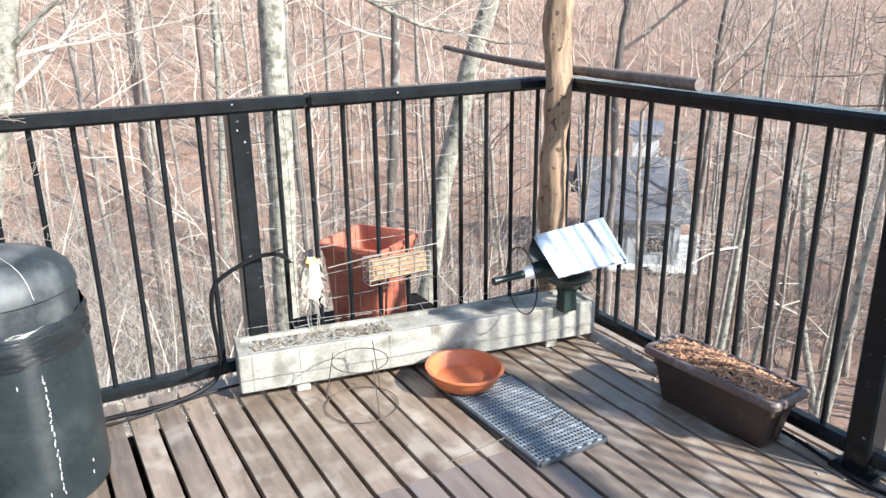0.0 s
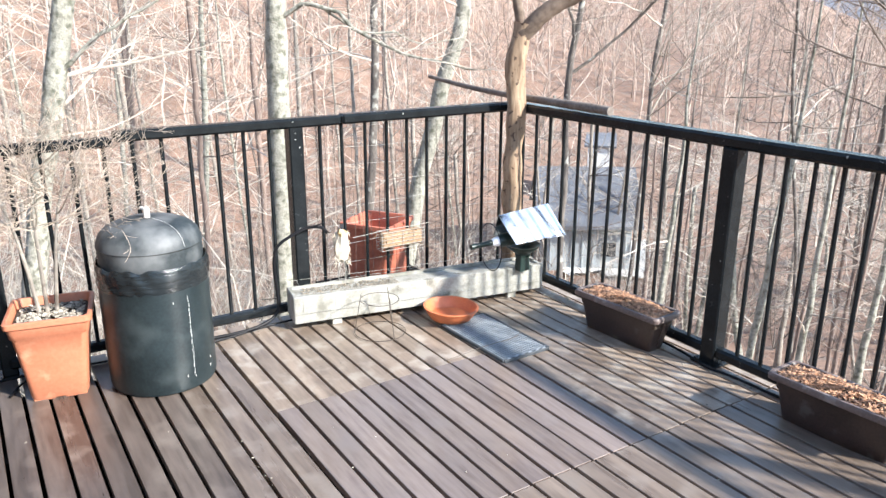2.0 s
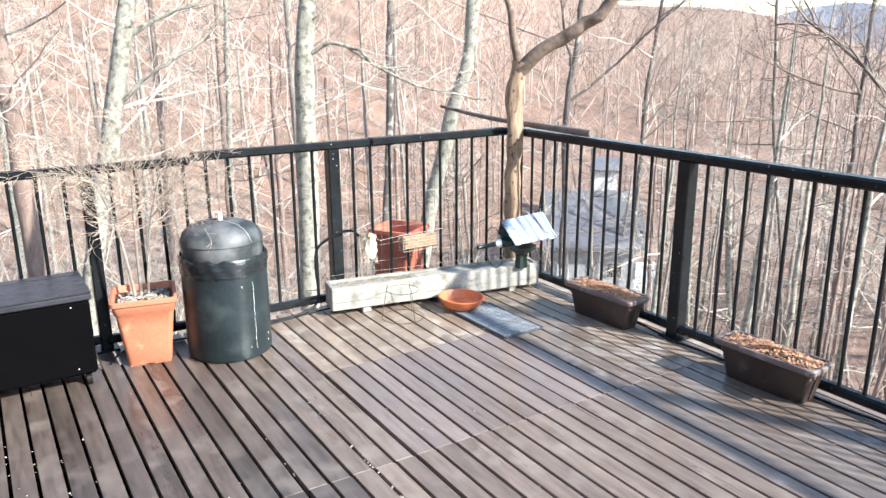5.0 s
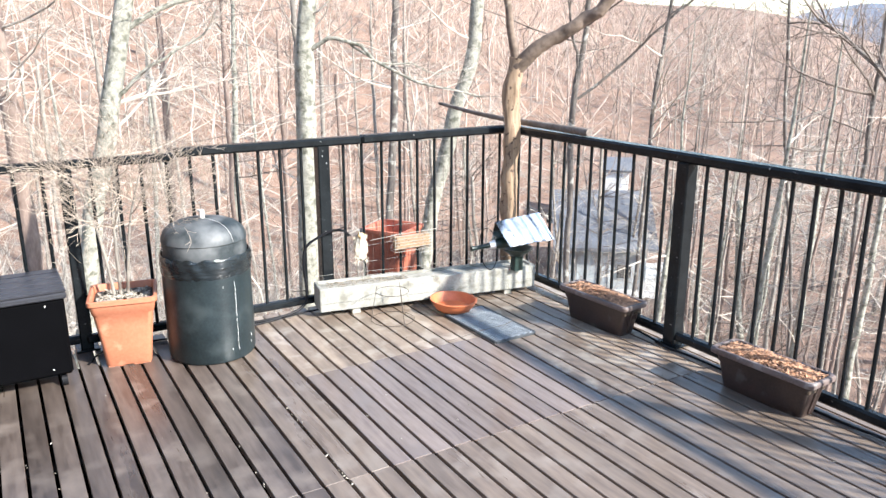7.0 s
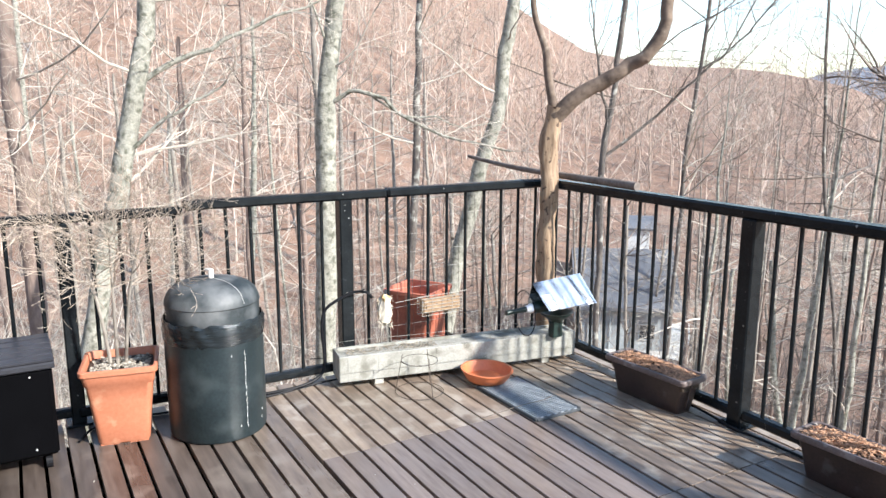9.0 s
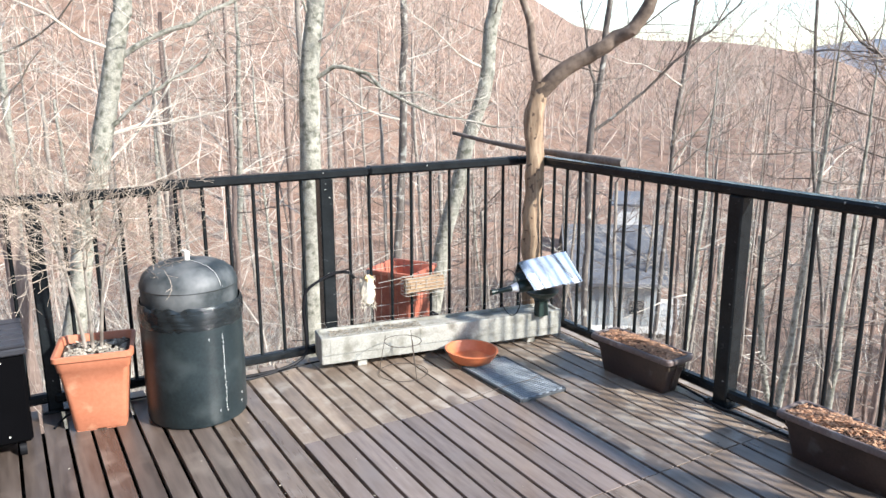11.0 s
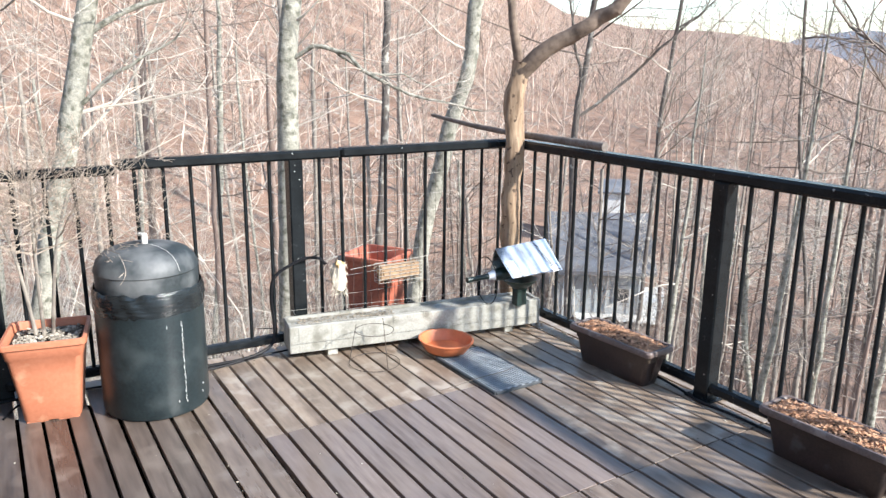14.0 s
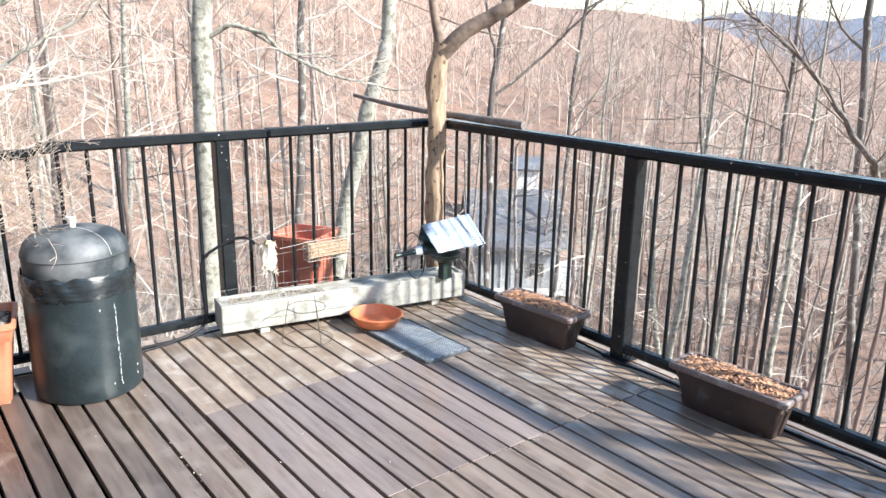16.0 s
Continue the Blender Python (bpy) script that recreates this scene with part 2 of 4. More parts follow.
# ---- mesh tools ----
class Geo:
    """Points and faces of one mesh."""

    def __init__(self):
        self.v, self.f = [], []

    def add(self, v, f):
        k = len(self.v)
        self.v.extend(tuple(p) for p in v)
        self.f.extend(tuple(i + k for i in q) for q in f)
        return self

    def box(self, size, at=(0, 0, 0), bevel=0.003, m=None):
        bm = bmesh.new()
        bmesh.ops.create_cube(bm, size=1, matrix=Matrix.Diagonal((*size, 1)))
        if bevel:
            bmesh.ops.bevel(bm, geom=list(bm.edges), offset=bevel, segments=1, affect="EDGES", clamp_overlap=True)
        bm.verts.index_update()
        m = Matrix.Translation(at) @ (m or Matrix())
        self.add([m @ v.co for v in bm.verts], [[v.index for v in f.verts] for f in bm.faces])
        bm.free()
        return self

    def tube(self, pts, radii, n=6, cap=True):
        pts = [Vector(p) for p in pts]
        if isinstance(radii, (int, float)):
            radii = [radii] * len(pts)
        side = None
        v = []
        for i, p in enumerate(pts):
            d = (pts[min(i + 1, len(pts) - 1)] - pts[max(i - 1, 0)])
            d = d.normalized() if d.length > 1e-9 else Vector((0, 0, 1))
            if side is None:
                side = d.orthogonal().normalized()
            side = side - d * side.dot(d)
            side = side.normalized() if side.length > 1e-6 else d.orthogonal().normalized()
            up = d.cross(side)
            for k in range(n):
                a = 2 * math.pi * k / n
                v.append(p + (side * math.cos(a) + up * math.sin(a)) * radii[i])
        f = [(i * n + k, i * n + (k + 1) % n, (i + 1) * n + (k + 1) % n, (i + 1) * n + k) for i in range(len(pts) - 1) for k in range(n)]
        if cap:
            f += [tuple(range(n))[::-1], tuple(range((len(pts) - 1) * n, len(pts) * n))]
        return self.add(v, f)

    def lathe(self, profile, n=40, at=(0, 0, 0), wobble=None, closed=True):
        v = []
        for i, (r, z) in enumerate(profile):
            for k in range(n):
                a = 2 * math.pi * k / n
                dr, dz = wobble(i, a) if wobble else (0, 0)
                v.append((at[0] + (r + dr) * math.cos(a), at[1] + (r + dr) * math.sin(a), at[2] + z + dz))
        f = [(i * n + k, i * n + (k + 1) % n, (i + 1) * n + (k + 1) % n, (i + 1) * n + k) for i in range(len(profile) - 1) for k in range(n)]
        if closed:
            f += [tuple(range(n))[::-1], tuple(range((len(profile) - 1) * n, len(profile) * n))]
        return self.add(v, f)

    def rounded_stack(self, layers, corner=0.02, n=5):
        """Rounded rectangles stacked on one another: rows of half width, half depth, height, corner radius."""
        v = []
        for hx, hy, z, c in layers:
            for qx, qy, a0 in ((1, 1, 0), (-1, 1, 90), (-1, -1, 180), (1, -1, 270)):
                for k in range(n):
                    a = radians(a0 + 90 * k / (n - 1))
                    v.append((qx * (hx - c) + c * math.cos(a), qy * (hy - c) + c * math.sin(a), z))
        r = 4 * n
        f = [(i * r + k, i * r + (k + 1) % r, (i + 1) * r + (k + 1) % r, (i + 1) * r + k) for i in range(len(layers) - 1) for k in range(r)]
        f += [tuple(range(r))[::-1], tuple(range((len(layers) - 1) * r, len(layers) * r))]
        return self.add(v, f)

    def mesh(self, name, mat, smooth=False, sharp=40):
        me = bpy.data.meshes.new(name)
        me.from_pydata([tuple(p) for p in self.v], [], self.f)
        me.materials.append(mat)
        if smooth:
            me.shade_smooth()
            me.set_sharp_from_angle(angle=radians(sharp))
        return me


def part(name, geo, mat, parent=None, label="", smooth=False, m=None, kind=""):
    """One mesh object, under a thing where a parent is given."""
    me = geo if isinstance(geo, bpy.types.Mesh) else geo.mesh(name, mat, smooth)
    ob = new(name, me)
    if parent:
        ob.parent = parent
    if m:
        ob.matrix_basis = m
    return tagged(ob, label, kind=kind)


def thing(name, m, label, category, group="", kind=""):
    """An empty at the base of a thing, which holds its parts."""
    ob = new(name)
    ob.empty_display_size = 0.1
    ob.matrix_basis = m
    return tagged(ob, label, category, group, kind)


def along(points, step):
    """Points at even steps on a smooth line through the given ones."""
    p = [Vector(q) for q in points]
    out = []
    for i in range(len(p) - 1):
        a, b, c, d = p[max(i - 1, 0)], p[i], p[i + 1], p[min(i + 2, len(p) - 1)]
        n = max(2, int((c - b).length / step))
        for k in range(n):
            t = k / n
            out.append(0.5 * (2 * b + (c - a) * t + (2 * a - 5 * b + 4 * c - d) * t * t + (3 * b - a - 3 * c + d) * t ** 3))
    out.append(p[-1])
    return out


# ---- ground ----
EYE = (-2.7, -3.6)


def crest(az):
    """Height angle of the far hillside by direction, in degrees from +y towards +x."""
    return float(np.interp(az, [-180, -60, -20, 10, 25, 33, 36.5, 40, 46, 50, 54, 58, 61, 66, 90, 180],
                           [4, 12, 17, 15.5, 11.5, 8.0, 5.6, 3.4, 2.3, 2.2, 1.7, 0.7, -0.6, -2.6, -3.4, 4]))


def ground_z(x, y):
    r = math.hypot(x - EYE[0], y - EYE[1])
    az = math.degrees(math.atan2(x - EYE[0], y - EYE[1]))
    front = max(0.0, math.cos(radians(max(-180, min(180, (az - 25) * 0.9)))))
    base = -2.6 - 4.6 * min(1, max(0, (r - 4) / 16)) ** 0.8 * front
    top = 130 * math.tan(radians(crest(az))) + 1.4
    s = min(1, max(0, (r - 26) / 104))
    z = base + (top - base) * s ** 1.25
    if r > 130:
        z = top - (r - 130) * 0.03
    return z + 0.35 * noise.noise((x * 0.12, y * 0.12, 0)) * min(1, r / 12) + 1.5 * noise.noise((x * 0.02, y * 0.02, 4)) * min(1, r / 60)


def build_ground():
    g = Geo()
    rings = [0.5, 3, 5, 7, 9, 11, 13, 15, 17.5, 20, 23, 26, 30, 34, 39, 45, 52, 60, 70, 80, 92, 105, 118, 130, 145, 180, 260, 500, 1200, 2600]
    n = 144
    v = [(EYE[0], EYE[1], ground_z(*EYE))]
    for r in rings:
        for k in range(n):
            a = 2 * math.pi * k / n
            x, y = EYE[0] + r * math.sin(a), EYE[1] + r * math.cos(a)
            v.append((x, y, ground_z(x, y) if r < 1000 else -20))
    f = [(0, 1 + (k + 1) % n, 1 + k) for k in range(n)]
    f += [(1 + i * n + k, 1 + i * n + (k + 1) % n, 1 + (i + 1) * n + (k + 1) % n, 1 + (i + 1) * n + k) for i in range(len(rings) - 1) for k in range(n)]
    g.add(v, f)
    tagged(part("ground", g, LITTER, smooth=True), "steep woodland floor covered in dry brown leaves", "ground", kind="structure")
    # distant ridges, with the haze put into their pale blue colour
    for name, dist, pts, lab in (("backdrop", 1500, [(20, -3), (50, -1.0), (53, 1.0), (56, 2.0), (60, 2.4), (62, 2.1), (64, 1.7), (67, 2.0), (72, 1.7), (80, 1.2), (100, 0)], "mountain ridge tinted pale blue for haze, far beyond the woods"),):
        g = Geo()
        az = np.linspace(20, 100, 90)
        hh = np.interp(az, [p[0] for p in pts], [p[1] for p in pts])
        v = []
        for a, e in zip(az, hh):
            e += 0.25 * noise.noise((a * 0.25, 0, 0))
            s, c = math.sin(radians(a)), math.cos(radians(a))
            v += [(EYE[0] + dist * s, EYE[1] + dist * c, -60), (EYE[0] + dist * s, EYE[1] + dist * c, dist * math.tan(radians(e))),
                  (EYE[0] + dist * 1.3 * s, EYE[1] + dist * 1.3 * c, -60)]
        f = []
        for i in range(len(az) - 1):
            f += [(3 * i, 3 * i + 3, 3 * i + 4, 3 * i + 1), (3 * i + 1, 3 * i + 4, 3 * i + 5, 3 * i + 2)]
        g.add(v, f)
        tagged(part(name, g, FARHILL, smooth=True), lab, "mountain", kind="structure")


build_ground()

# ---- railing ----
def post(parent, x, y, width=0.07, height=0.955):
    g = Geo().box((width, width, height), (x, y, height / 2), 0.006)
    g.box((width + 0.05, width + 0.05, 0.012), (x, y, 0.009), 0.003)
    return part("post", g, PAINT, parent)


def pickets(parent, places, axis, bottom=0.07, top=0.955):
    me = Geo().box((0.0165, 0.0165, top - bottom), (0, 0, (top + bottom) / 2), 0.0045).mesh("picket", PAINT)
    for p in places:
        turn = pose(*((p, 0, 0) if axis == "x" else (0, p, 0)), random.uniform(-0.25, 0.25), random.uniform(-0.25, 0.25), random.uniform(-4, 4))
        part("picket", me, PAINT, parent, m=turn)


def rail(parent, name, a, b, across, high, z):
    a, b = Vector((*a, z)), Vector((*b, z))
    d = b - a
    g = Geo()
    g.box((d.length, across, high), bevel=min(high, across) * 0.22)
    return part(name, g, PAINT, parent, m=Matrix.Translation((a + b) / 2) @ pose(0, 0, 0, 0, 0, math.degrees(math.atan2(d.y, d.x))))


RY, RX = 0.012, 0.012  # centre lines of the two runs
left = thing("railing", pose(0, RY, 0), "black painted metal balcony railing along the far deck edge", "railing", "deck railing")
post(left, -1.291, 0)
pickets(left, [-0.069 - 0.1215 * k for k in range(10)], "x")
pickets(left, [-1.417 - 0.1195 * k for k in range(6)], "x")
rail(left, "top_rail", (-2.09, -0.006), (-1.056, -0.006), 0.068, 0.046, 0.975)
rail(left, "top_rail", (-1.053, -0.008), (0.045, -0.008), 0.074, 0.048, 0.977)
rail(left, "bottom_rail", (-2.6, 0), (-0.02, 0), 0.045, 0.045, 0.062)

screw = Geo().lathe([(0.0026, 0), (0.0025, 0.001), (0.0014, 0.0018), (0.0004, 0.002)], 8).mesh("screw", WHITE)
for x, y, z in ((-1.3, -0.0362, 0.9), (-1.278, -0.0362, 0.86), (-1.29, -0.0362, 0.12), (-1.31, -0.041, 0.985), (-0.72, -0.046, 0.985), (-2.07, -0.041, 0.98)):
    part("screw", screw, WHITE, left, "pale screw head", m=pose(x, y, z, 90, 0, 0))

low = thing("railing", pose(0, RY + 0.02, 0), "black painted metal railing with a slightly lower handrail behind the shrub", "railing", "deck railing")
post(low, -2.6, 0, 0.06, 0.93)
post(low, -4.4, 0, 0.06, 0.93)
pickets(low, [-2.132 - 0.119 * k for k in range(4)] + [-2.70 - 0.119 * k for k in range(14)] + [-4.5 - 0.119 * k for k in range(10)], "x", top=0.93)
rail(low, "top_rail", (-5.8, 0), (-2.093, 0), 0.06, 0.042, 0.95)
rail(low, "bottom_rail", (-5.8, 0), (-2.62, 0), 0.045, 0.045, 0.062)

right = thing("railing", pose(RX, 0, 0), "black painted metal balcony railing along the side deck edge", "railing", "deck railing")
post(right, 0, -1.462, 0.075)
post(right, 0, -2.99, 0.075)
post(right, 0, -4.5, 0.075)
pickets(right, [-0.098 - 0.1122 * k for k in range(12)], "y")
pickets(right, [-1.588 - 0.1122 * k for k in range(12)], "y")
pickets(right, [-3.12 - 0.1122 * k for k in range(12)], "y")
rail(right, "top_rail", (0, -0.04), (0, -5.6), 0.078, 0.05, 0.978)
rail(right, "bottom_rail", (0, -0.03), (0, -5.6), 0.05, 0.048, 0.062)

# ---- unseen wall, added to block skylight from the left and warm the fill ----
wall = thing("wall_west", pose(-5.75, 0, 0), "unseen brown clad wall added beside the deck to block skylight", "wall", kind="structure")
part("wall_core", Geo().box((0.16, 6.4, 8.2), (-0.1, -2.9, 1.6), 0.01), WALLBOARD, wall)
clad = Geo().box((0.022, 6.4, 0.19), (0, 0, 0), 0.004).mesh("cladding", WALLBOARD)
for k in range(28):
    part("cladding_board", clad, WALLBOARD, wall, m=pose(-0.004, -2.9, 0.1 + 0.2 * k, 0, 3, 0))

# ---- things on the deck ----
def rubbish_bin():
    b = thing("rubbish_bin", pose(-2.05, -0.31, 0.004, 0, 0, 20), "dark grey-green plastic bin with a domed lid and black bag", "bin")
    body = Geo().lathe([(0.19, 0.0), (0.206, 0.004), (0.211, 0.02), (0.212, 0.2), (0.211, 0.5), (0.2, 0.505)], 56)
    part("body", body, BIN, b, smooth=True)
    rnd = random.Random(2)
    waves = [(rnd.randint(5, 23), rnd.uniform(0, 6.3), rnd.uniform(0.0006, 0.0016)) for _ in range(6)]

    def crumple(i, a):
        s = sum(w * math.sin(n * a + p + i * 0.8) for n, p, w in waves)
        return s, (s * 2.2 if i in (0, 6) else s * 0.6)

    bag = Geo().lathe([(0.2128, 0.432), (0.2148, 0.445), (0.2138, 0.464), (0.2172, 0.474), (0.214, 0.492), (0.2165, 0.512), (0.209, 0.527)], 110, wobble=crumple, closed=False)
    part("bag_rim", bag, BAG, b, "shiny crumpled black bag edge", smooth=True)
    prof = [(0.199, 0.515), (0.2, 0.55), (0.199, 0.585), (0.203, 0.59), (0.2, 0.605), (0.188, 0.635), (0.162, 0.66), (0.125, 0.676), (0.08, 0.685), (0.03, 0.688), (0.002, 0.688)]
    lid = part("lid", Geo().lathe(prof, 56), LIDDUST, b, "domed lid with dusty grey blotches", smooth=True)
    part("handle", Geo().box((0.022, 0.02, 0.05), (0, 0, 0.705), 0.006).box((0.014, 0.055, 0.012), (0, 0.012, 0.722), 0.004), WHITE, lid, "chipped white plastic knob")
    part("seam", Geo().tube([(0.2042 * math.cos(-1.45), 0.2042 * math.sin(-1.45), 0.6)] + [((r + 0.001) * math.cos(-1.45), (r + 0.001) * math.sin(-1.45), z + 0.001) for r, z in prof[5:]], 0.0007, 5), WHITE, lid, "pale moulding line")
    tag = Geo()
    for k in range(2):
        pts = [(0.2012 * math.cos(a), 0.2012 * math.sin(a), 0.566 - k * 0.012) for a in np.linspace(-3.62, -3.4, 6)]
        tag.add([(x, y, z + d) for x, y, z in pts for d in (-0.002, 0.002)], [(2 * i, 2 * i + 2, 2 * i + 3, 2 * i + 1) for i in range(5)])
    part("label", tag, WHITE, lid, "small worn white print bars")
    a0 = radians(-88)
    streak = Geo()
    z = 0.40
    while z > 0.05:
        h = rnd.uniform(0.004, 0.012) * (0.6 if z > 0.25 else 1.2)
        a = a0 + rnd.uniform(-0.012, 0.012)
        r = 0.2125
        streak.lathe([(0.0005, -h * 0.6), (0.0011 * rnd.uniform(0.5, 1.7), -h * 0.3), (0.0015 * rnd.uniform(0.5, 1.8), 0), (0.0012, h * 0.4), (0.0004, h * 0.6)], 6, (r * math.cos(a), r * math.sin(a), z))
        z -= h * rnd.uniform(0.8, 2.2)
    for _ in range(4):
        a = a0 + rnd.uniform(-0.9, 1.1)
        zz = rnd.uniform(0.06, 0.45)
        streak.lathe([(0.0004, -0.006), (0.002, 0), (0.0004, 0.007)], 5, (0.2125 * math.cos(a), 0.2125 * math.sin(a), zz))
    part("droppings", streak, DROPS, b, "dried white bird droppings streak", kind="stuff")
    return b


rubbish_bin()


def scatter_bits(hx, hy, z, count, length, thick, seed, heap=0.02, tilt=22):
    """Many loose flakes lying over a bed."""
    g, r = Geo(), random.Random(seed)
    for _ in range(count):
        x, y = r.uniform(-hx, hx), r.uniform(-hy, hy)
        h = z + heap * (1 - (x / hx) ** 2) * (1 - (y / hy) ** 2) + 0.006 * noise.noise((x * 30, y * 30, seed)) + r.uniform(0, 0.007)
        l, w, t = length * r.uniform(0.4, 1.3), thick * r.uniform(0.6, 1.6), thick * r.uniform(0.25, 0.6)
        m = pose(x, y, h, r.uniform(-tilt, tilt), r.uniform(-tilt, tilt), r.uniform(0, 180))
        v = [m @ Vector((sx * l / 2 * (1 - 0.4 * (sz > 0)), sy * w / 2, sz * t / 2)) for sx in (-1, 1) for sy in (-1, 1) for sz in (-1, 1)]
        g.add(v, [(0, 1, 3, 2), (4, 6, 7, 5), (0, 4, 5, 1), (2, 3, 7, 6), (0, 2, 6, 4), (1, 5, 7, 3)])
    return g


def square_pot(name, m, top, base, height, mat, label, soil=0.032):
    p = thing(name, m, label, "plant pot")
    c = 0.025
    prof = [(base, base, 0.006, c), (base + 0.004, base + 0.004, 0.012, c)]
    k = lambda z: base + (top - 0.012 - base) * z / height
    prof += [(k(z), k(z), z, c) for z in (0.1, 0.2, height - 0.075)]
    prof += [(k(height) - 0.004, k(height) - 0.004, height - 0.07, c), (top - 0.008, top - 0.008, height - 0.025, c), (top, top, height - 0.022, c), (top, top, height - 0.003, c), (top - 0.004, top - 0.004, height, c),
             (top - 0.014, top - 0.014, height, c), (top - 0.017, top - 0.017, height - 0.004, c), (k(height - soil) - 0.006, k(height - soil) - 0.006, height - soil - 0.02, c)]
    part("body", Geo().rounded_stack(prof), mat, p, smooth=True)
    f = Geo()
    for sx in (-1, 1):
        for sy in (-1, 1):
            f.box((base * 0.8, base * 0.8, 0.02), (sx * base * 0.57, sy * base * 0.57, 0.006), 0.004)
    part("feet", f, mat, p)
    hs = k(height - soil) - 0.01
    part("soil", Geo().rounded_stack([(hs, hs, height - soil - 0.03, c), (hs, hs, height - soil, c)]), SOIL, p, "dark potting soil")
    bits = scatter_bits(hs - 0.01, hs - 0.01, height - soil, 420, 0.015, 0.009, 3, 0.012)
    part("gravel", bits, GRAVEL, p, "loose pale grit on the soil", kind="stuff")
    return p


square_pot("plant_pot", pose(-2.43, -0.195, 0.002, 0, 0, -11), 0.155, 0.1, 0.35, TERRA, "square orange plastic plant pot on the deck")


def window_box(m, label):
    p = thing("window_box", m, label, "planter", "planters along the railing")
    L, W, H, c = 0.235, 0.078, 0.185, 0.022
    prof = [(L - 0.046, W - 0.028, 0.0, c), (L - 0.042, W - 0.024, 0.006, c), (L - 0.022, W - 0.012, 0.11, c), (L - 0.008, W - 0.004, H - 0.03, c), (L + 0.006, W + 0.008, H - 0.028, c), (L + 0.01, W + 0.012, H - 0.02, c), (L + 0.01, W + 0.012, H - 0.006, c),
            (L + 0.003, W + 0.005, H, c), (L - 0.006, W - 0.004, H, c), (L - 0.009, W - 0.007, H - 0.005, c), (L - 0.012, W - 0.01, H - 0.03, c)]
    body = part("body", Geo().rounded_stack(prof), BROWN, p, smooth=True)
    lip = [(L + 0.004, W + 0.006, H - 0.027, c), (L + 0.013, W + 0.015, H - 0.022, c), (L + 0.0145, W + 0.0165, H - 0.006, c), (L + 0.009, W + 0.011, H + 0.002, c), (L - 0.002, W, H + 0.002, c), (L - 0.007, W - 0.005, H - 0.006, c), (L - 0.011, W - 0.009, H - 0.028, c)]
    part("rim", Geo().rounded_stack(lip), RIM, p, "faded pinkish-brown rolled rim", smooth=True)
    for s in (-1, 1):
        part("end_rib", Geo().box((0.008, 0.02, 0.14), (0, 0, 0), 0.003), BROWN, body, m=pose(s * (L - 0.024), 0, 0.083, 0, s * 12, 0))
    part("soil", Geo().rounded_stack([(L - 0.013, W - 0.011, H - 0.06, 0.015), (L - 0.012, W - 0.01, H - 0.012, 0.015)]), SOIL, p)
    part("mulch", scatter_bits(L - 0.016, W - 0.014, H - 0.01, 1300, 0.034, 0.0042, 8, 0.026, 26), MULCH, p, "loose reddish-brown bark mulch", kind="stuff")
    return p


wb = window_box(pose(-0.112, -1.055, 0.002, 0, 0, -86), "long dark brown plastic planter filled with bark mulch")
copy_thing(wb, pose(-0.107, -2.115, 0.002, 0, 0, -87.5))


def deck_box():
    b = thing("storage_box", pose(-3.24, -0.235, 0, 0, 0, 0.5), "black storage box on castors with a slatted lid", "storage box")
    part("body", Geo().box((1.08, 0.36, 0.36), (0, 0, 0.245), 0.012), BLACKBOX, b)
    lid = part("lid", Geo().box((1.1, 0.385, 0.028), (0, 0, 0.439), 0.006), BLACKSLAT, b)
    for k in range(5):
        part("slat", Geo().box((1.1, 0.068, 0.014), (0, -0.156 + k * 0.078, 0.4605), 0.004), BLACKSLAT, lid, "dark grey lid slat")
    for sx in (-1, 1):
        for sy in (-1, 1):
            w = Geo()
            w.tube([(sx * 0.5 - 0.012, sy * 0.14, 0.028), (sx * 0.5 + 0.012, sy * 0.14, 0.028)], 0.027, 16)
            part("castor", w, CABLE, b)
    for x in (0.46, 0.1, -0.4):
        for z in (0.1, 0.4):
            part("rivet", Geo().tube([(x, -0.179, z), (x, -0.1825, z)], 0.0032, 8), WHITE, b, "small pale rivet head")


deck_box()


def trough():
    t = thing("stone_trough", pose(-0.722, -0.21, 0, 0, 0, -9.7), "long pale concrete trough raised on small blocks", "trough")
    L, W = 0.682, 0.085
    z0, z1 = 0.034, 0.172
    t.location.y = -0.2
    g = Geo().rounded_stack([(L - 0.004, W - 0.004, z0, 0.008), (L, W, z0 + 0.004, 0.008), (L, W, z1 - 0.005, 0.008), (L - 0.004, W - 0.004, z1, 0.008), (L - 0.02, W - 0.02, z1, 0.006), (L - 0.022, W - 0.022, z1 - 0.012, 0.006)], n=3)
    part("body", g, CONCRETE, t)
    blk = Geo().box((0.05, 0.15, 0.034), (0, 0, 0.017), 0.003).mesh("block", CONCRETE)
    for x in (-0.47, 0.02, 0.5):
        part("block", blk, CONCRETE, t, m=pose(x, 0.002, 0))
    part("seed", scatter_bits(0.25, 0.05, z1 - 0.011, 500, 0.009, 0.004, 4, 0.004), SEED, t, "scattered bird seed husks", m=pose(-0.38, 0, 0), kind="stuff")
    w = Geo()
    for y, z in ((-W - 0.006, z1 + 0.012), (-W - 0.006, 0.085), (W - 0.01, z1 + 0.03)):
        w.tube([(x, y, z + 0.002 * math.sin(x * 9)) for x in np.linspace(-L + 0.01, L - 0.01, 16)], 0.0009, 4)
    for k in range(9):
        x = -L + 0.05 + k * 0.16
        w.tube([(x, -W - 0.007, 0.04), (x, -W - 0.007, z1 + 0.013), (x, W - 0.01, z1 + 0.031)], 0.0007, 4)
    part("wire", w, WIRE, t, "thin galvanised wire netting", kind="stuff")


trough()


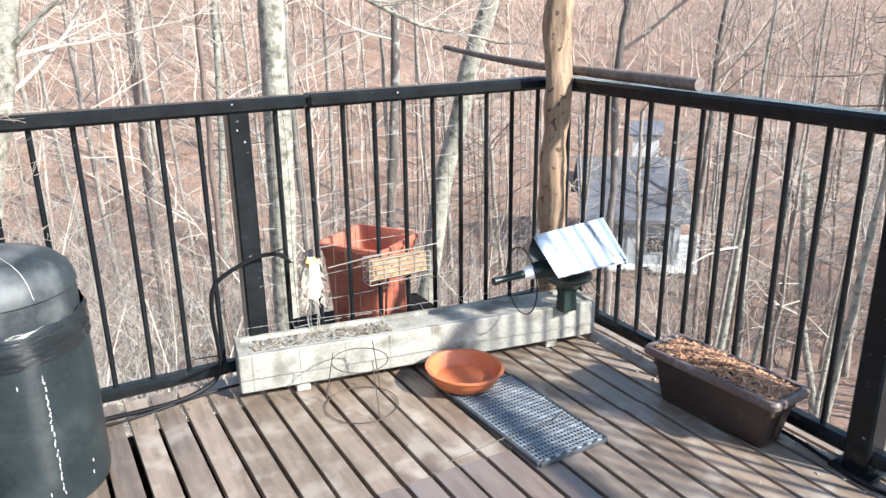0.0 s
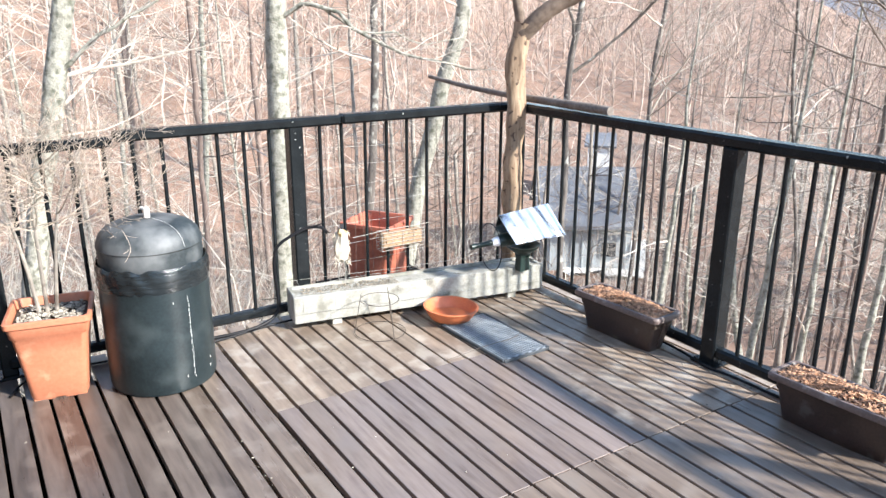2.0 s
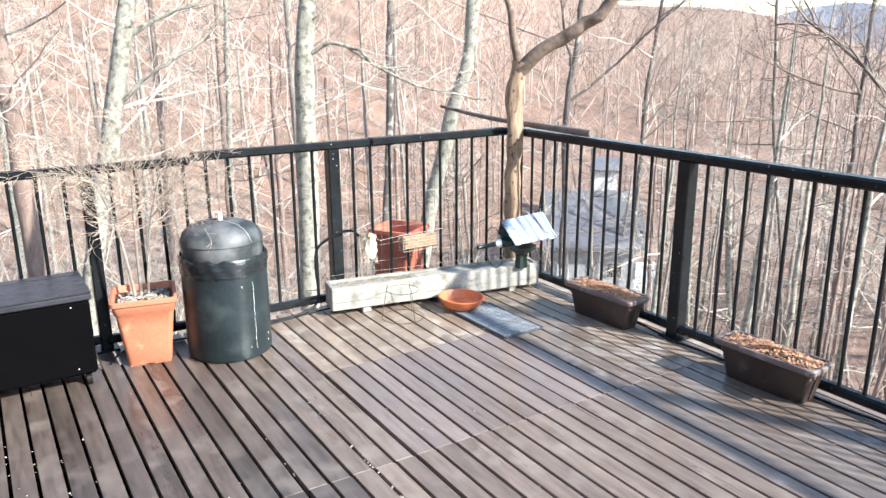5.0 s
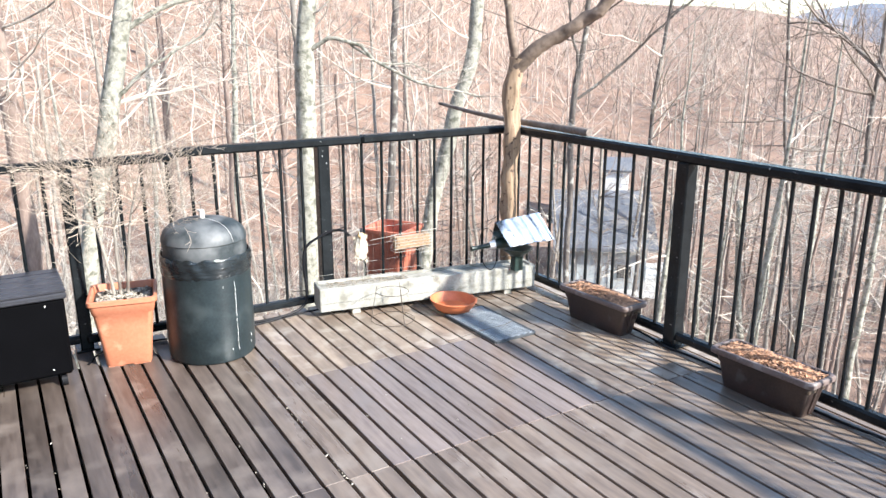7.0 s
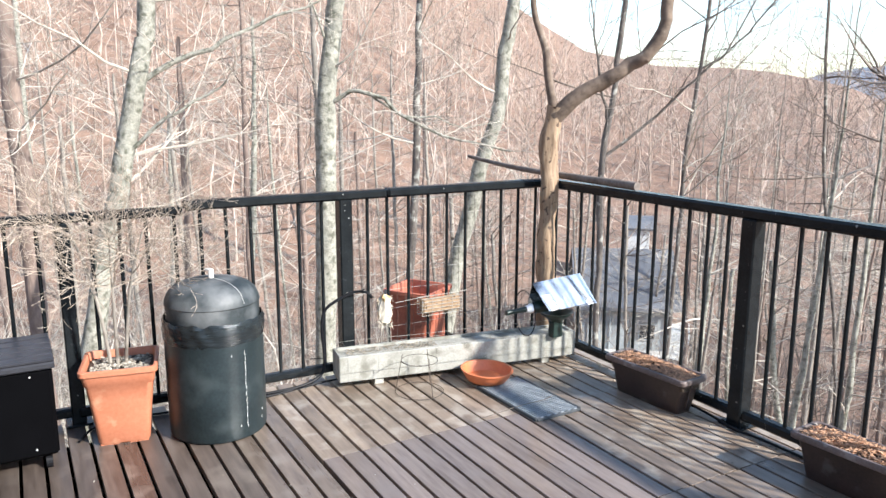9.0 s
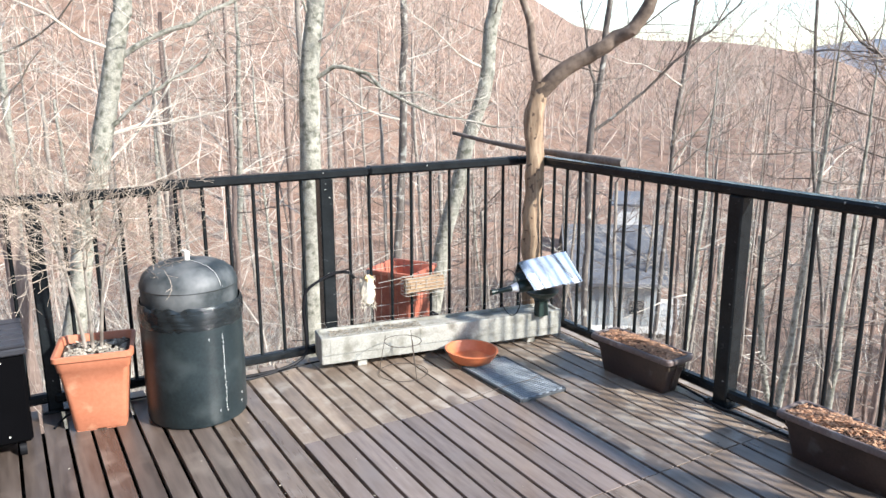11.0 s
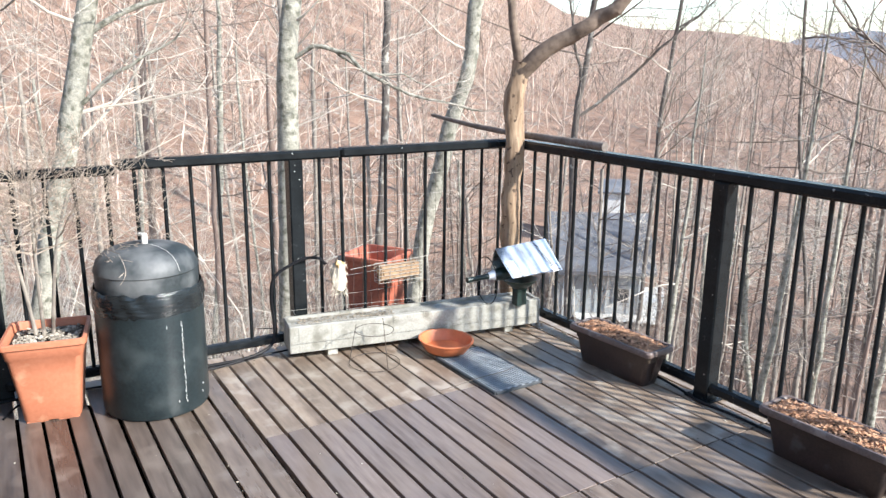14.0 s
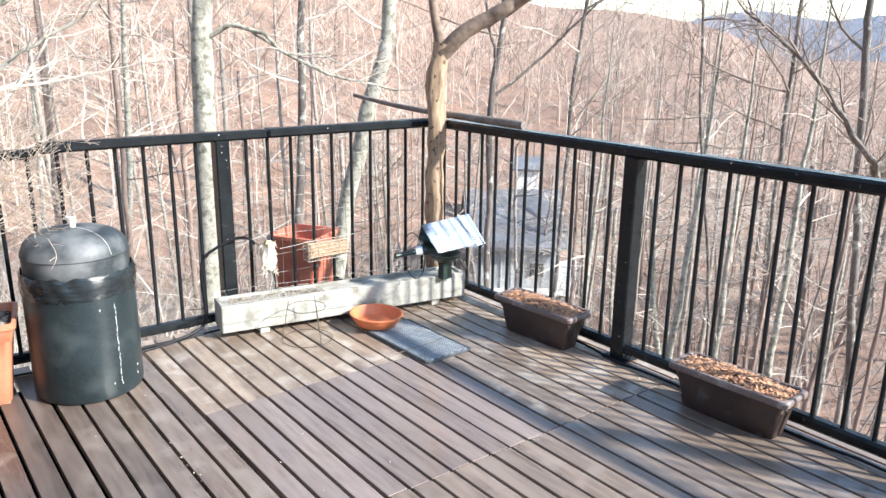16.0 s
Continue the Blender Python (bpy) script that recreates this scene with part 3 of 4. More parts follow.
def plant_ring():
    t = thing("plant_support", pose(-1.065, -0.392, 0.002, 0, 0, 15), "thin wire plant support ring standing on the deck", "plant support")
    for name, r, z in (("lower_ring", 0.122, 0.004), ("upper_ring", 0.092, 0.168)):
        part(name, Geo().tube([(r * math.cos(a), r * math.sin(a), z) for a in np.linspace(0, 2 * math.pi, 41)], 0.0017, 5), DARKWIRE, t)
    for k in range(3):
        a = radians(20 + 120 * k)
        part("leg", Geo().tube([(0.122 * math.cos(a), 0.122 * math.sin(a), 0.002), (0.092 * math.cos(a), 0.092 * math.sin(a), 0.168), (0.086 * math.cos(a), 0.086 * math.sin(a), 0.2)], 0.0018, 5), DARKWIRE, t)


plant_ring()
dish_prof = [(0.098, 0.0), (0.104, 0.003), (0.125, 0.035), (0.13, 0.052), (0.138, 0.055), (0.138, 0.06), (0.128, 0.06), (0.124, 0.054), (0.118, 0.035), (0.1, 0.012), (0.06, 0.011), (0.002, 0.011)]
dish = tagged(part("saucer", Geo().lathe(dish_prof, 48), TERRA_DISH, smooth=True, m=pose(-0.702, -0.455, 0.022, 1.5, 2, 0)), "round orange plastic plant saucer resting on a rubber mat", "saucer")


def tread_mat():
    t = thing("rubber_mat", pose(-0.645, -0.738, 0.001, 0, 0, 1.5), "small ribbed grey rubber mat lying on the deck", "mat")
    hx, hy = 0.13, 0.245
    part("base", Geo().box((2 * hx, 2 * hy, 0.008), (0, 0, 0.004), 0.002), MATBASE, t)
    ribs = Geo()
    for k in range(19):
        x = -hx + 0.012 + k * (2 * hx - 0.024) / 18
        ribs.tube([(x, -hy + 0.004, 0.0098), (x, hy - 0.004, 0.0098)], 0.0036, 4)
    for k in range(26):
        y = -hy + 0.012 + k * (2 * hy - 0.024) / 25
        s = 0.0045 if k % 5 == 0 else 0.0028
        ribs.tube([(-hx + 0.004, y, 0.0118), (hx - 0.004, y + 0.006, 0.0118)], s, 4)
    for k in range(6):
        ribs.box((0.02, 0.012, 0.012), (-hx + 0.03 + k * 0.04, -hy + 0.003, 0.013), 0.003)
    part("ribs", ribs, MAT, t, "raised lattice of grey ribs", kind="stuff")
    part("border", Geo().box((2 * hx, 0.014, 0.016), (0, -hy, 0.008), 0.003).box((2 * hx, 0.014, 0.016), (0, hy, 0.008), 0.003).box((0.014, 2 * hy, 0.016), (-hx, 0, 0.008), 0.003).box((0.014, 2 * hy, 0.016), (hx, 0, 0.008), 0.003), MATBASE, t)


tread_mat()


def bird_feeder():
    t = thing("bird_feeder", pose(-0.2, -0.385, 0.161, 0, 0, 0), "home-made bird feeder with a bottle under a plastic roof", "bird feeder")
    part("stand", Geo().rounded_stack([(0.034, 0.026, 0, 0.006), (0.03, 0.024, 0.07, 0.006), (0.036, 0.03, 0.095, 0.008)]), GREEN, t, "dark green plastic stand")
    part("bowl", Geo().lathe([(0.03, 0.085), (0.055, 0.105), (0.088, 0.13), (0.094, 0.142), (0.088, 0.142), (0.05, 0.112), (0.003, 0.1)], 30), GREEN, t, smooth=True)
    bottle = Geo()
    prof = [(0.0145, -0.335), (0.0145, -0.318), (0.0125, -0.316), (0.0135, -0.25), (0.016, -0.2), (0.024, -0.17), (0.034, -0.145), (0.036, -0.12), (0.036, 0.06), (0.03, 0.07)]
    v = Geo().lathe(prof, 22)
    turn = pose(0, 0, 0.19, 0, 88, 0)
    bottle.add([turn @ Vector(p) for p in v.v], v.f)
    bt = part("bottle", bottle, GREEN, t, "dark green glass bottle lying flat", smooth=True)
    lab = Geo().lathe([(0.0165, -0.208), (0.026, -0.172), (0.0265, -0.168)], 20, closed=False)
    part("label", Geo().add([turn @ Vector(p) for p in lab.v], lab.f), TAPE, bt, "white paper label round the neck")
    roof = Geo()
    ridge, eave = (-0.01, 0.325), (-0.108, 0.185)
    back = (0.088, 0.185)
    for (ya, za), (yb, zb), sh in ((ridge, eave, 0.048), (ridge, back, 0.048)):
        p = [(-0.178, ya, za), (0.15, ya, za + 0.02), (0.15 + sh, yb, zb + 0.005), (-0.178 + sh, yb, zb)]
        n = (Vector(p[1]) - Vector(p[0])).cross(Vector(p[3]) - Vector(p[0])).normalized() * 0.003
        q = [Vector(a) for a in p] + [Vector(a) - n for a in p]
        roof.add(q, [(0, 1, 2, 3), (7, 6, 5, 4), (0, 4, 5, 1), (1, 5, 6, 2), (2, 6, 7, 3), (3, 7, 4, 0)])
    rf = part("roof", roof, PLASTICFILM, t, "milky bluish plastic roof sheets")
    for x0, x1 in ((-0.135, -0.085), (0.118, 0.168)):
        a, b = Vector((x0 - 0.01, -0.058, 0.262)), Vector((x0 + 0.02, -0.11, 0.188))
        wv = Vector((x1 - x0, 0, 0.003))
        nn = Vector((0, -0.82, 0.57)) * 0.003
        q = [a + nn, a + wv + nn, b + wv + nn, b + nn]
        tp = Geo().add(q + [p - nn * 0.8 for p in q], [(0, 3, 2, 1), (4, 5, 6, 7), (0, 1, 5, 4), (1, 2, 6, 5), (2, 3, 7, 6), (3, 0, 4, 7)])
        part("tape", tp, TAPE, rf, "white tape strip on the roof")
    c, rr = Vector((-0.235, -0.03, 0.172)), 0.12
    part("hoop", Geo().tube([c + Vector((0.12 * rr * math.cos(a), rr * 0.95 * math.cos(a), rr * 1.02 * math.sin(a))) for a in np.linspace(0, 2 * math.pi, 41)], 0.0024, 6), CABLE, t, "black wire hoop round the bottle neck")
    w = Geo()
    w.tube([(-0.13, -0.11, 0.186), (0.0, -0.112, 0.19), (0.19, -0.11, 0.2)], 0.002, 5)
    w.tube([(0.08, -0.02, 0.13), (0.12, -0.04, 0.05), (0.15, -0.07, 0.01)], 0.002, 5)
    w.tube([(0.06, 0.02, 0.13), (0.13, 0.02, 0.03), (0.17, 0.04, 0.02)], 0.002, 5)
    part("wire", w, DARKWIRE, t, kind="stuff")


bird_feeder()


# ---- things on and behind the railing ----
ledge = tagged(part("shelf", Geo().box((0.62, 0.4, 0.025), (-0.72, 0.265, -0.02), 0.003), BEAM), "dark timber ledge beyond the railing", "shelf", kind="structure")
square_pot("plant_pot", pose(-0.725, 0.265, -0.006, 0, 0, 33), 0.158, 0.118, 0.375, TERRA_RED, "nearly empty square reddish pot standing behind the railing", 0.15)


def suet_basket():
    t = thing("suet_feeder", pose(-0.748, -0.042, 0.29, 0, 0, 0), "wire suet basket stuffed with straw hanging on the railing", "bird feeder")
    hx, hy, h = 0.128, 0.03, 0.095
    g, rnd = Geo().box((2 * hx - 0.02, 2 * hy - 0.012, h - 0.014), (0, 0, h / 2), 0.008), random.Random(4)
    for _ in range(170):
        a = Vector((rnd.uniform(-hx, hx), rnd.uniform(-hy, hy), rnd.uniform(-0.012, h)))
        d = Vector((rnd.uniform(-1, 1), rnd.uniform(-0.5, 0.5), rnd.uniform(-0.7, 0.3))) * 0.03
        g.tube([a, a + d], [0.0012, 0.0006], 3)
    part("straw", g, SUET, t)
    w = Geo()
    for k in range(6):
        z = h * k / 5
        w.tube([(-hx, -hy, z), (hx, -hy, z), (hx, hy, z), (-hx, hy, z), (-hx, -hy, z)], 0.0017, 4)
    for x in (-hx, -hx / 2, 0, hx / 2, hx):
        w.tube([(x, hy, h), (x, hy, 0), (x, -hy, 0), (x, -hy, h)], 0.0015, 4)
    w.tube([(-0.05, hy, h), (-0.05, hy + 0.03, h + 0.012), (-0.05, hy + 0.045, h - 0.006)], 0.002, 4)
    w.tube([(-hx - 0.15, 0.0, h * 0.95), (-hx, hy * 0.5, h), (hx + 0.06, hy * 0.5, h * 1.08)], 0.0017, 4)
    part("basket", w, WIRE, t, "galvanised wire basket", kind="stuff")


suet_basket()


def tassel():
    t = thing("nesting_fluff", pose(-1.1, -0.062, 0.27, 0, 0, 0), "bundle of cream nesting fluff hanging from the railing", "bird feeder")
    g, rnd = Geo(), random.Random(9)
    g.lathe([(0.002, 0), (0.026, 0.02), (0.036, 0.07), (0.037, 0.12), (0.028, 0.155), (0.006, 0.175)], 16, wobble=lambda i, a: (0.007 * math.sin(3 * a + i * 2) + 0.003 * math.sin(7 * a + i), 0.004 * math.sin(2 * a)))
    for _ in range(120):
        a, z = rnd.uniform(0, 6.3), rnd.uniform(0, 0.16)
        p = Vector((0.032 * math.cos(a), 0.032 * math.sin(a), z))
        g.tube([p, p + Vector((0.014 * math.cos(a), 0.014 * math.sin(a), rnd.uniform(-0.03, 0.01)))], [0.0016, 0.0005], 3)
    part("fluff", g, COTTON, t, smooth=True)
    n = Geo()
    for k in range(9):
        a = rnd.uniform(0, 6.3)
        n.tube([(0.015 * math.cos(a), 0.015 * math.sin(a), 0.02), (0.024 * math.cos(a), 0.02 * math.sin(a), -0.06), (0.01 * math.cos(a), 0.01 * math.sin(a), -0.14)], 0.0011, 4)
    n.tube([(0, 0, 0.17), (-0.03, 0.04, 0.22)], 0.0018, 4)
    part("net", n, WIRE, t, "loose pale netting strands", kind="stuff")
    part("tag", Geo().box((0.018, 0.004, 0.03), (0.004, -0.005, 0.185), 0.001), BLACKSLAT, t)


tassel()

# wire netting behind the pickets
net = Geo()
for z in [0.13 + 0.1 * k for k in range(9)]:
    net.tube([(x, 0.045 + 0.008 * math.sin(x * 5 + z * 9), z + 0.006 * math.sin(x * 7 + z * 20)) for x in np.linspace(-1.24, -0.03, 22)], 0.0013, 4)
tagged(part("wire_netting", net, WIRE), "pale horizontal wires of old netting behind the railing", "netting", kind="stuff")
net = Geo()
for k in range(24):
    x = -1.22 + k * 0.05
    net.tube([(x + 0.005 * math.sin(z * 8 + k), 0.05, z) for z in np.linspace(0.02, 0.95, 8)], 0.0011, 4)
tagged(part("wire_netting", net, DARKWIRE), "rusty upright wires of old netting behind the railing", "netting", kind="stuff")


def cable(pts, r, label):
    tagged(part("cable", Geo().tube(along(pts, 0.03), r, 7), CABLE, smooth=True), label, "cable")


cable([(-1.17, -0.052, 0.43), (-1.2, -0.055, 0.465), (-1.27, -0.058, 0.475), (-1.34, -0.06, 0.455), (-1.43, -0.05, 0.4), (-1.45, -0.045, 0.3), (-1.44, -0.045, 0.12), (-1.47, -0.055, 0.05), (-1.6, -0.075, 0.02), (-1.85, -0.06, 0.012), (-2.2, -0.05, 0.012)], 0.008, "black cable looped over the railing post and along the deck")
cable([(-1.25, -0.045, 0.01), (-1.5, -0.06, 0.014), (-1.8, -0.1, 0.01), (-2.1, -0.07, 0.01), (-2.5, -0.05, 0.01), (-2.62, -0.2, 0.01)], 0.005, "thin black cable lying along the deck edge")
cable([(-0.035, -0.75, 0.008), (-0.03, -1.2, 0.02), (-0.045, -1.4, 0.016), (-0.06, -1.5, 0.012), (-0.045, -1.7, 0.014), (-0.04, -2.4, 0.012), (-0.06, -2.6, 0.03), (-0.05, -2.9, 0.012), (-0.05, -3.5, 0.012)], 0.006, "thin black cable along the foot of the railing")
for a, b in (((-1.26, -0.06, 0.474), (-1.2, -0.1, 0.5)), ((-1.22, -0.06, 0.47), (-1.17, -0.09, 0.44)), ((-1.45, -0.05, 0.14), (-1.53, -0.08, 0.16)), ((-1.45, -0.05, 0.11), (-1.54, -0.09, 0.115))):
    tagged(part("cable_tie", Geo().tube([a, b], 0.0025, 5), CABLE), "black cable tie end sticking out from the cable", "cable tie", "cable ties")

tagged(part("twig", Geo().tube(along([(-0.98, -0.83, 0.004), (-0.86, -0.82, 0.006), (-0.78, -0.82, 0.014), (-0.72, -0.83, 0.022), (-0.6, -0.83, 0.024), (-0.53, -0.8, 0.024)], 0.03), 0.0015, 5), STICK), "thin dry twig lying across the rubber mat", "twig")

# small litter on the boards: dry leaf scraps, crumbs
litter = Geo()
rnd = random.Random(12)
for k in range(560):
    e = rnd.random()
    if k >= 330:
        x, y = 0.012 - abs(rnd.gauss(0, 0.035)), rnd.uniform(-3.0, -0.3)
    elif k >= 230:
        x, y = -1.77 - 0.0895 * rnd.choice((5, 13, 14, 15, 12, 2)) + rnd.uniform(-0.004, 0.004), rnd.uniform(-2.4, -0.9)
    elif e < 0.35:
        x, y = -0.03 - abs(rnd.gauss(0, 0.05)), rnd.uniform(-3.2, -0.1)
    elif e < 0.55:
        x, y = rnd.uniform(-2.3, -1.3), -0.06 - abs(rnd.gauss(0, 0.04))
    else:
        x, y = rnd.uniform(-3.3, -0.1), rnd.uniform(-3.2, -0.3)
    s = rnd.uniform(0.002, 0.007) * (1.6 if e < 0.35 or k >= 330 else 1)
    m = pose(x, y, 0.003, rnd.uniform(-15, 15), rnd.uniform(-15, 15), rnd.uniform(0, 360))
    v = [m @ Vector(p) for p in ((-s, -s * 0.5, 0), (s * 0.2, -s * 0.7, 0.001), (s, 0, 0.002), (0, s * 0.6, 0.001), (-s * 0.3, 0, 0.004))]
    litter.add(v, [(0, 1, 4), (1, 2, 4), (2, 3, 4), (3, 0, 4), (0, 3, 2, 1)])
tagged(part("leaf_scraps", litter, GRAVEL), "dry leaf scraps and crumbs on the boards", "litter", kind="stuff")

# ---- trees ----
def branch(g, p, d, length, r, level, rnd, spec):
    """A wandering tapered limb with its side shoots; spec holds a row per level."""
    segs, sides, kids, spread, ratio, lift = spec[level]
    pts, rad = [Vector(p)], [r]
    d = Vector(d).normalized()
    dirs = []
    for i in range(segs):
        d = (d + Vector((rnd.gauss(0, 0.16), rnd.gauss(0, 0.16), rnd.gauss(0, 0.12) + lift))).normalized()
        pts.append(pts[-1] + d * (length / segs))
        rad.append(max(0.0009, r * (1 - 0.8 * (i + 1) / segs)))
        dirs.append(d.copy())
    g.tube(pts, rad, sides, cap=False)
    if level + 1 >= len(spec):
        return
    for k in range(kids):
        t = rnd.uniform(0.2, 1.0)
        i = min(segs - 1, int(t * segs))
        f = t * segs - i
        q = pts[i].lerp(pts[i + 1], min(1, f))
        a = dirs[i].orthogonal().normalized()
        a.rotate(Matrix.Rotation(rnd.uniform(0, 2 * math.pi), 3, dirs[i]))
        nd = dirs[i] * math.cos(radians(spread)) + a * math.sin(radians(spread)) * rnd.uniform(0.7, 1.2)
        branch(g, q, nd, length * ratio * rnd.uniform(0.6, 1.25) * (1.15 - 0.5 * t), rad[i] * 0.55, level + 1, rnd, spec)


LIMB = [(6, 6, 6, 48, 0.5, 0.05), (5, 4, 6, 45, 0.5, 0.03), (4, 3, 4, 42, 0.55, 0.02), (3, 3, 0, 40, 0.5, 0.0)]


def tree(label, points, r0, limbs, bark, twig, seed, length=1.5, low=0.0, up=0.25, fixed=(), top=2.5, spec=LIMB, bias=None, stout=0.35, taper=0.55):
    """A bare tree: a trunk through the given points, carried down into the slope and up out of sight, and its limbs."""
    rnd = random.Random(seed)
    p = [Vector(q) for q in points]
    d0 = (p[0] - p[1]).normalized()
    zf = ground_z(p[0].x, p[0].y)
    foot = p[0] + Vector((d0.x / max(0.3, -d0.z) * (p[0].z - zf) * 0.6, d0.y / max(0.3, -d0.z) * (p[0].z - zf) * 0.6, zf - p[0].z - 0.25))
    dt = (p[-1] - p[-2]).normalized()
    tip = p[-1] + (dt * 0.6 + Vector((0, 0, 0.6))) * top
    line = along([foot, *p, tip], 0.22)
    n = len(line)
    line = [q + Vector((noise.noise((q.z * 1.7, seed * 3.1, 2)), noise.noise((q.z * 1.7, seed * 3.1, 8)), 0)) * 0.028 + Vector((noise.noise((q.z * 5, seed, 2)), noise.noise((q.z * 5, seed, 8)), 0)) * 0.012 for q in line]
    z0, z1 = foot.z, tip.z
    slim = 0.5 if taper < 0.6 else z0
    rad = [r0 * (1.25 - 0.25 * min(1, (q.z - z0) / 1.0)) * (1 - taper * max(0, q.z - slim) / max(0.5, z1 - slim)) * (1 + 0.07 * noise.noise((q.z * 2.2, seed, 0))) for q in line]
    base = thing("tree", Matrix.Translation(foot), label, "tree", "bare trees below the deck")
    off = foot
    trunk = Geo().tube([q - off for q in line], rad, 14)
    trunk.v = [tuple(Vector(v) * 1 + Vector((noise.noise((v[0] * 9, v[1] * 9, v[2] * 5)), noise.noise((v[1] * 9, v[0] * 9, v[2] * 5 + 7)), 0)) * r0 * 0.14) for v in trunk.v]
    part("trunk", trunk, bark, base, smooth=True)
    g = Geo()
    for i in range(limbs):
        t = rnd.uniform(0, 1) ** 0.9
        zz = low + (z1 - low) * t
        j = min(range(n), key=lambda a: abs(line[a].z - zz))
        az = rnd.uniform(0, 2 * math.pi)
        dr = Vector((math.cos(az), math.sin(az), up + rnd.uniform(-0.2, 0.3)))
        if bias:
            dr = dr + Vector(bias)
        branch(g, line[j] - off, dr, length * rnd.uniform(0.6, 1.3), min(rad[j] * stout, 0.014) * rnd.uniform(0.6, 1.1), 0, rnd, spec)
    part("crown", g, twig, base, kind="stuff")
    for pts, ra in fixed:
        q = [a + Vector((noise.noise((i * 0.7, seed, 1)), noise.noise((i * 0.7, seed, 5)), noise.noise((i * 0.7, seed, 9)))) * ra * 1.6 * min(1, i / 2) for i, a in enumerate(along(pts, 0.12))]
        part("limb", Geo().tube([a - off for a in q], [ra * (1 - 0.75 * i / len(q)) for i in range(len(q))], 8), bark, base, smooth=True)
        g2 = Geo()
        for i in range(2, len(q)):
            branch(g2, q[i] - off, (q[i] - q[i - 1]).normalized() + Vector((rnd.gauss(0, 0.6), rnd.gauss(0, 0.6), rnd.gauss(0.2, 0.5))), length * 0.4, ra * 0.26, 1, rnd, spec)
        part("crown", g2, twig, base, kind="stuff")
    return base


tree("tall grey-green tree trunk blotched with pale lichen", [(-0.18, 3.33, -1.27), (-0.12, 3.3, 0.64), (-0.11, 3.3, 1.44), (-0.02, 3.26, 2.27), (0.03, 3.24, 2.67)], 0.105, 9, LICHEN, TWIG, 1, 1.5, low=0.9, bias=(0.3, -0.2, 0),
     fixed=[([(-0.1, 3.28, 1.42), (0.06, 3.12, 1.53), (0.2, 3.0, 1.53), (0.4, 2.8, 1.36), (0.62, 2.62, 1.2), (0.85, 2.42, 1.1), (1.25, 2.15, 1.0)], 0.024), ([(0.2, 3.0, 1.53), (0.5, 2.9, 1.32), (0.8, 2.8, 1.3), (1.1, 2.75, 1.2), (1.4, 2.7, 1.25)], 0.014),
            ([(-0.1, 3.28, 2.0), (-0.25, 3.2, 2.3), (-0.45, 3.1, 2.45)], 0.014)])
tree("slender leaning tree with pale peeling bark", [(1.22, 3.33, -1.0), (1.47, 3.18, 0.44), (1.67, 3.05, 1.27), (1.73, 3.01, 1.96), (1.81, 2.96, 2.45)], 0.082, 8, LICHEN, TWIG, 2, 1.2, low=0.8)
tree("pale grey tree leaning over the slope with a long side limb", [(-2.3, 3.38, -0.68), (-1.99, 3.35, 0.69), (-1.83, 3.33, 1.35), (-1.7, 3.31, 1.95), (-1.65, 3.31, 2.27)], 0.088, 12, LICHEN, TWIG, 3, 1.6, low=0.3,
     fixed=[([(-1.84, 3.33, 1.5), (-1.6, 3.25, 1.72), (-1.2, 3.1, 1.9), (-0.7, 3.0, 2.15), (-0.3, 2.9, 2.3)], 0.027), ([(-1.95, 3.33, 0.95), (-1.6, 3.2, 1.3), (-1.25, 3.1, 1.5), (-1.1, 3.0, 1.62)], 0.022)])
tree("straight brown-barked tree on the slope", [(-2.67, 4.39, -0.58), (-2.67, 4.39, 0.56), (-2.7, 4.39, 1.44), (-2.69, 4.39, 2.33)], 0.088, 10, REDBARK, TWIG, 4, 1.6, low=0.2)
tree("dark forked tree with rising limbs", [(3.21, 3.12, -1.1), (3.21, 3.13, 0.67), (3.25, 3.09, 1.32), (3.34, 3.01, 2.55)], 0.038, 14, DARKBARK, TWIGDARK, 5, 1.9, stout=0.62, low=0.3, up=0.5,
     fixed=[([(3.24, 3.1, 0.85), (3.6, 2.85, 1.2), (4.0, 2.55, 1.7), (4.4, 2.2, 2.2), (4.8, 1.9, 2.9)], 0.02), ([(3.24, 3.1, 1.2), (3.05, 3.1, 1.9), (2.9, 3.1, 2.7)], 0.02)])
tree("grey tree with a spreading fork", [(4.55, 3.22, -1.62), (4.6, 3.16, 0.61), (4.64, 3.12, 1.52), (4.69, 3.06, 2.25)], 0.028, 20, DARKBARK, TWIG, 6, 1.8, stout=0.62, low=0.2, up=0.5)
tree("thin straight grey tree", [(5.74, 1.66, -1.66), (5.6, 1.88, 0.27), (5.54, 1.97, 1.32), (5.5, 2.03, 2.58)], 0.021, 18, DARKBARK, TWIGDARK, 7, 1.3, stout=0.62, low=0.0, up=0.0)
tree("dark slender tree among brush", [(1.55, 4.86, -1.3), (1.64, 4.81, 0.61), (1.67, 4.79, 1.65), (1.68, 4.79, 2.64)], 0.05, 14, DARKBARK, TWIG, 8, 1.6, low=0.2)
tree("young larch with many fine drooping side shoots", [(0.35, 7.98, -1.19), (0.37, 7.97, 0.84), (0.39, 7.97, 2.42)], 0.04, 34, REDBARK, TWIGDARK, 9, 1.5, low=-0.8, up=-0.1, spec=[(5, 4, 5, 50, 0.35, 0.04), (4, 3, 2, 45, 0.4, 0.0), (3, 3, 0, 40, 0.5, 0)])
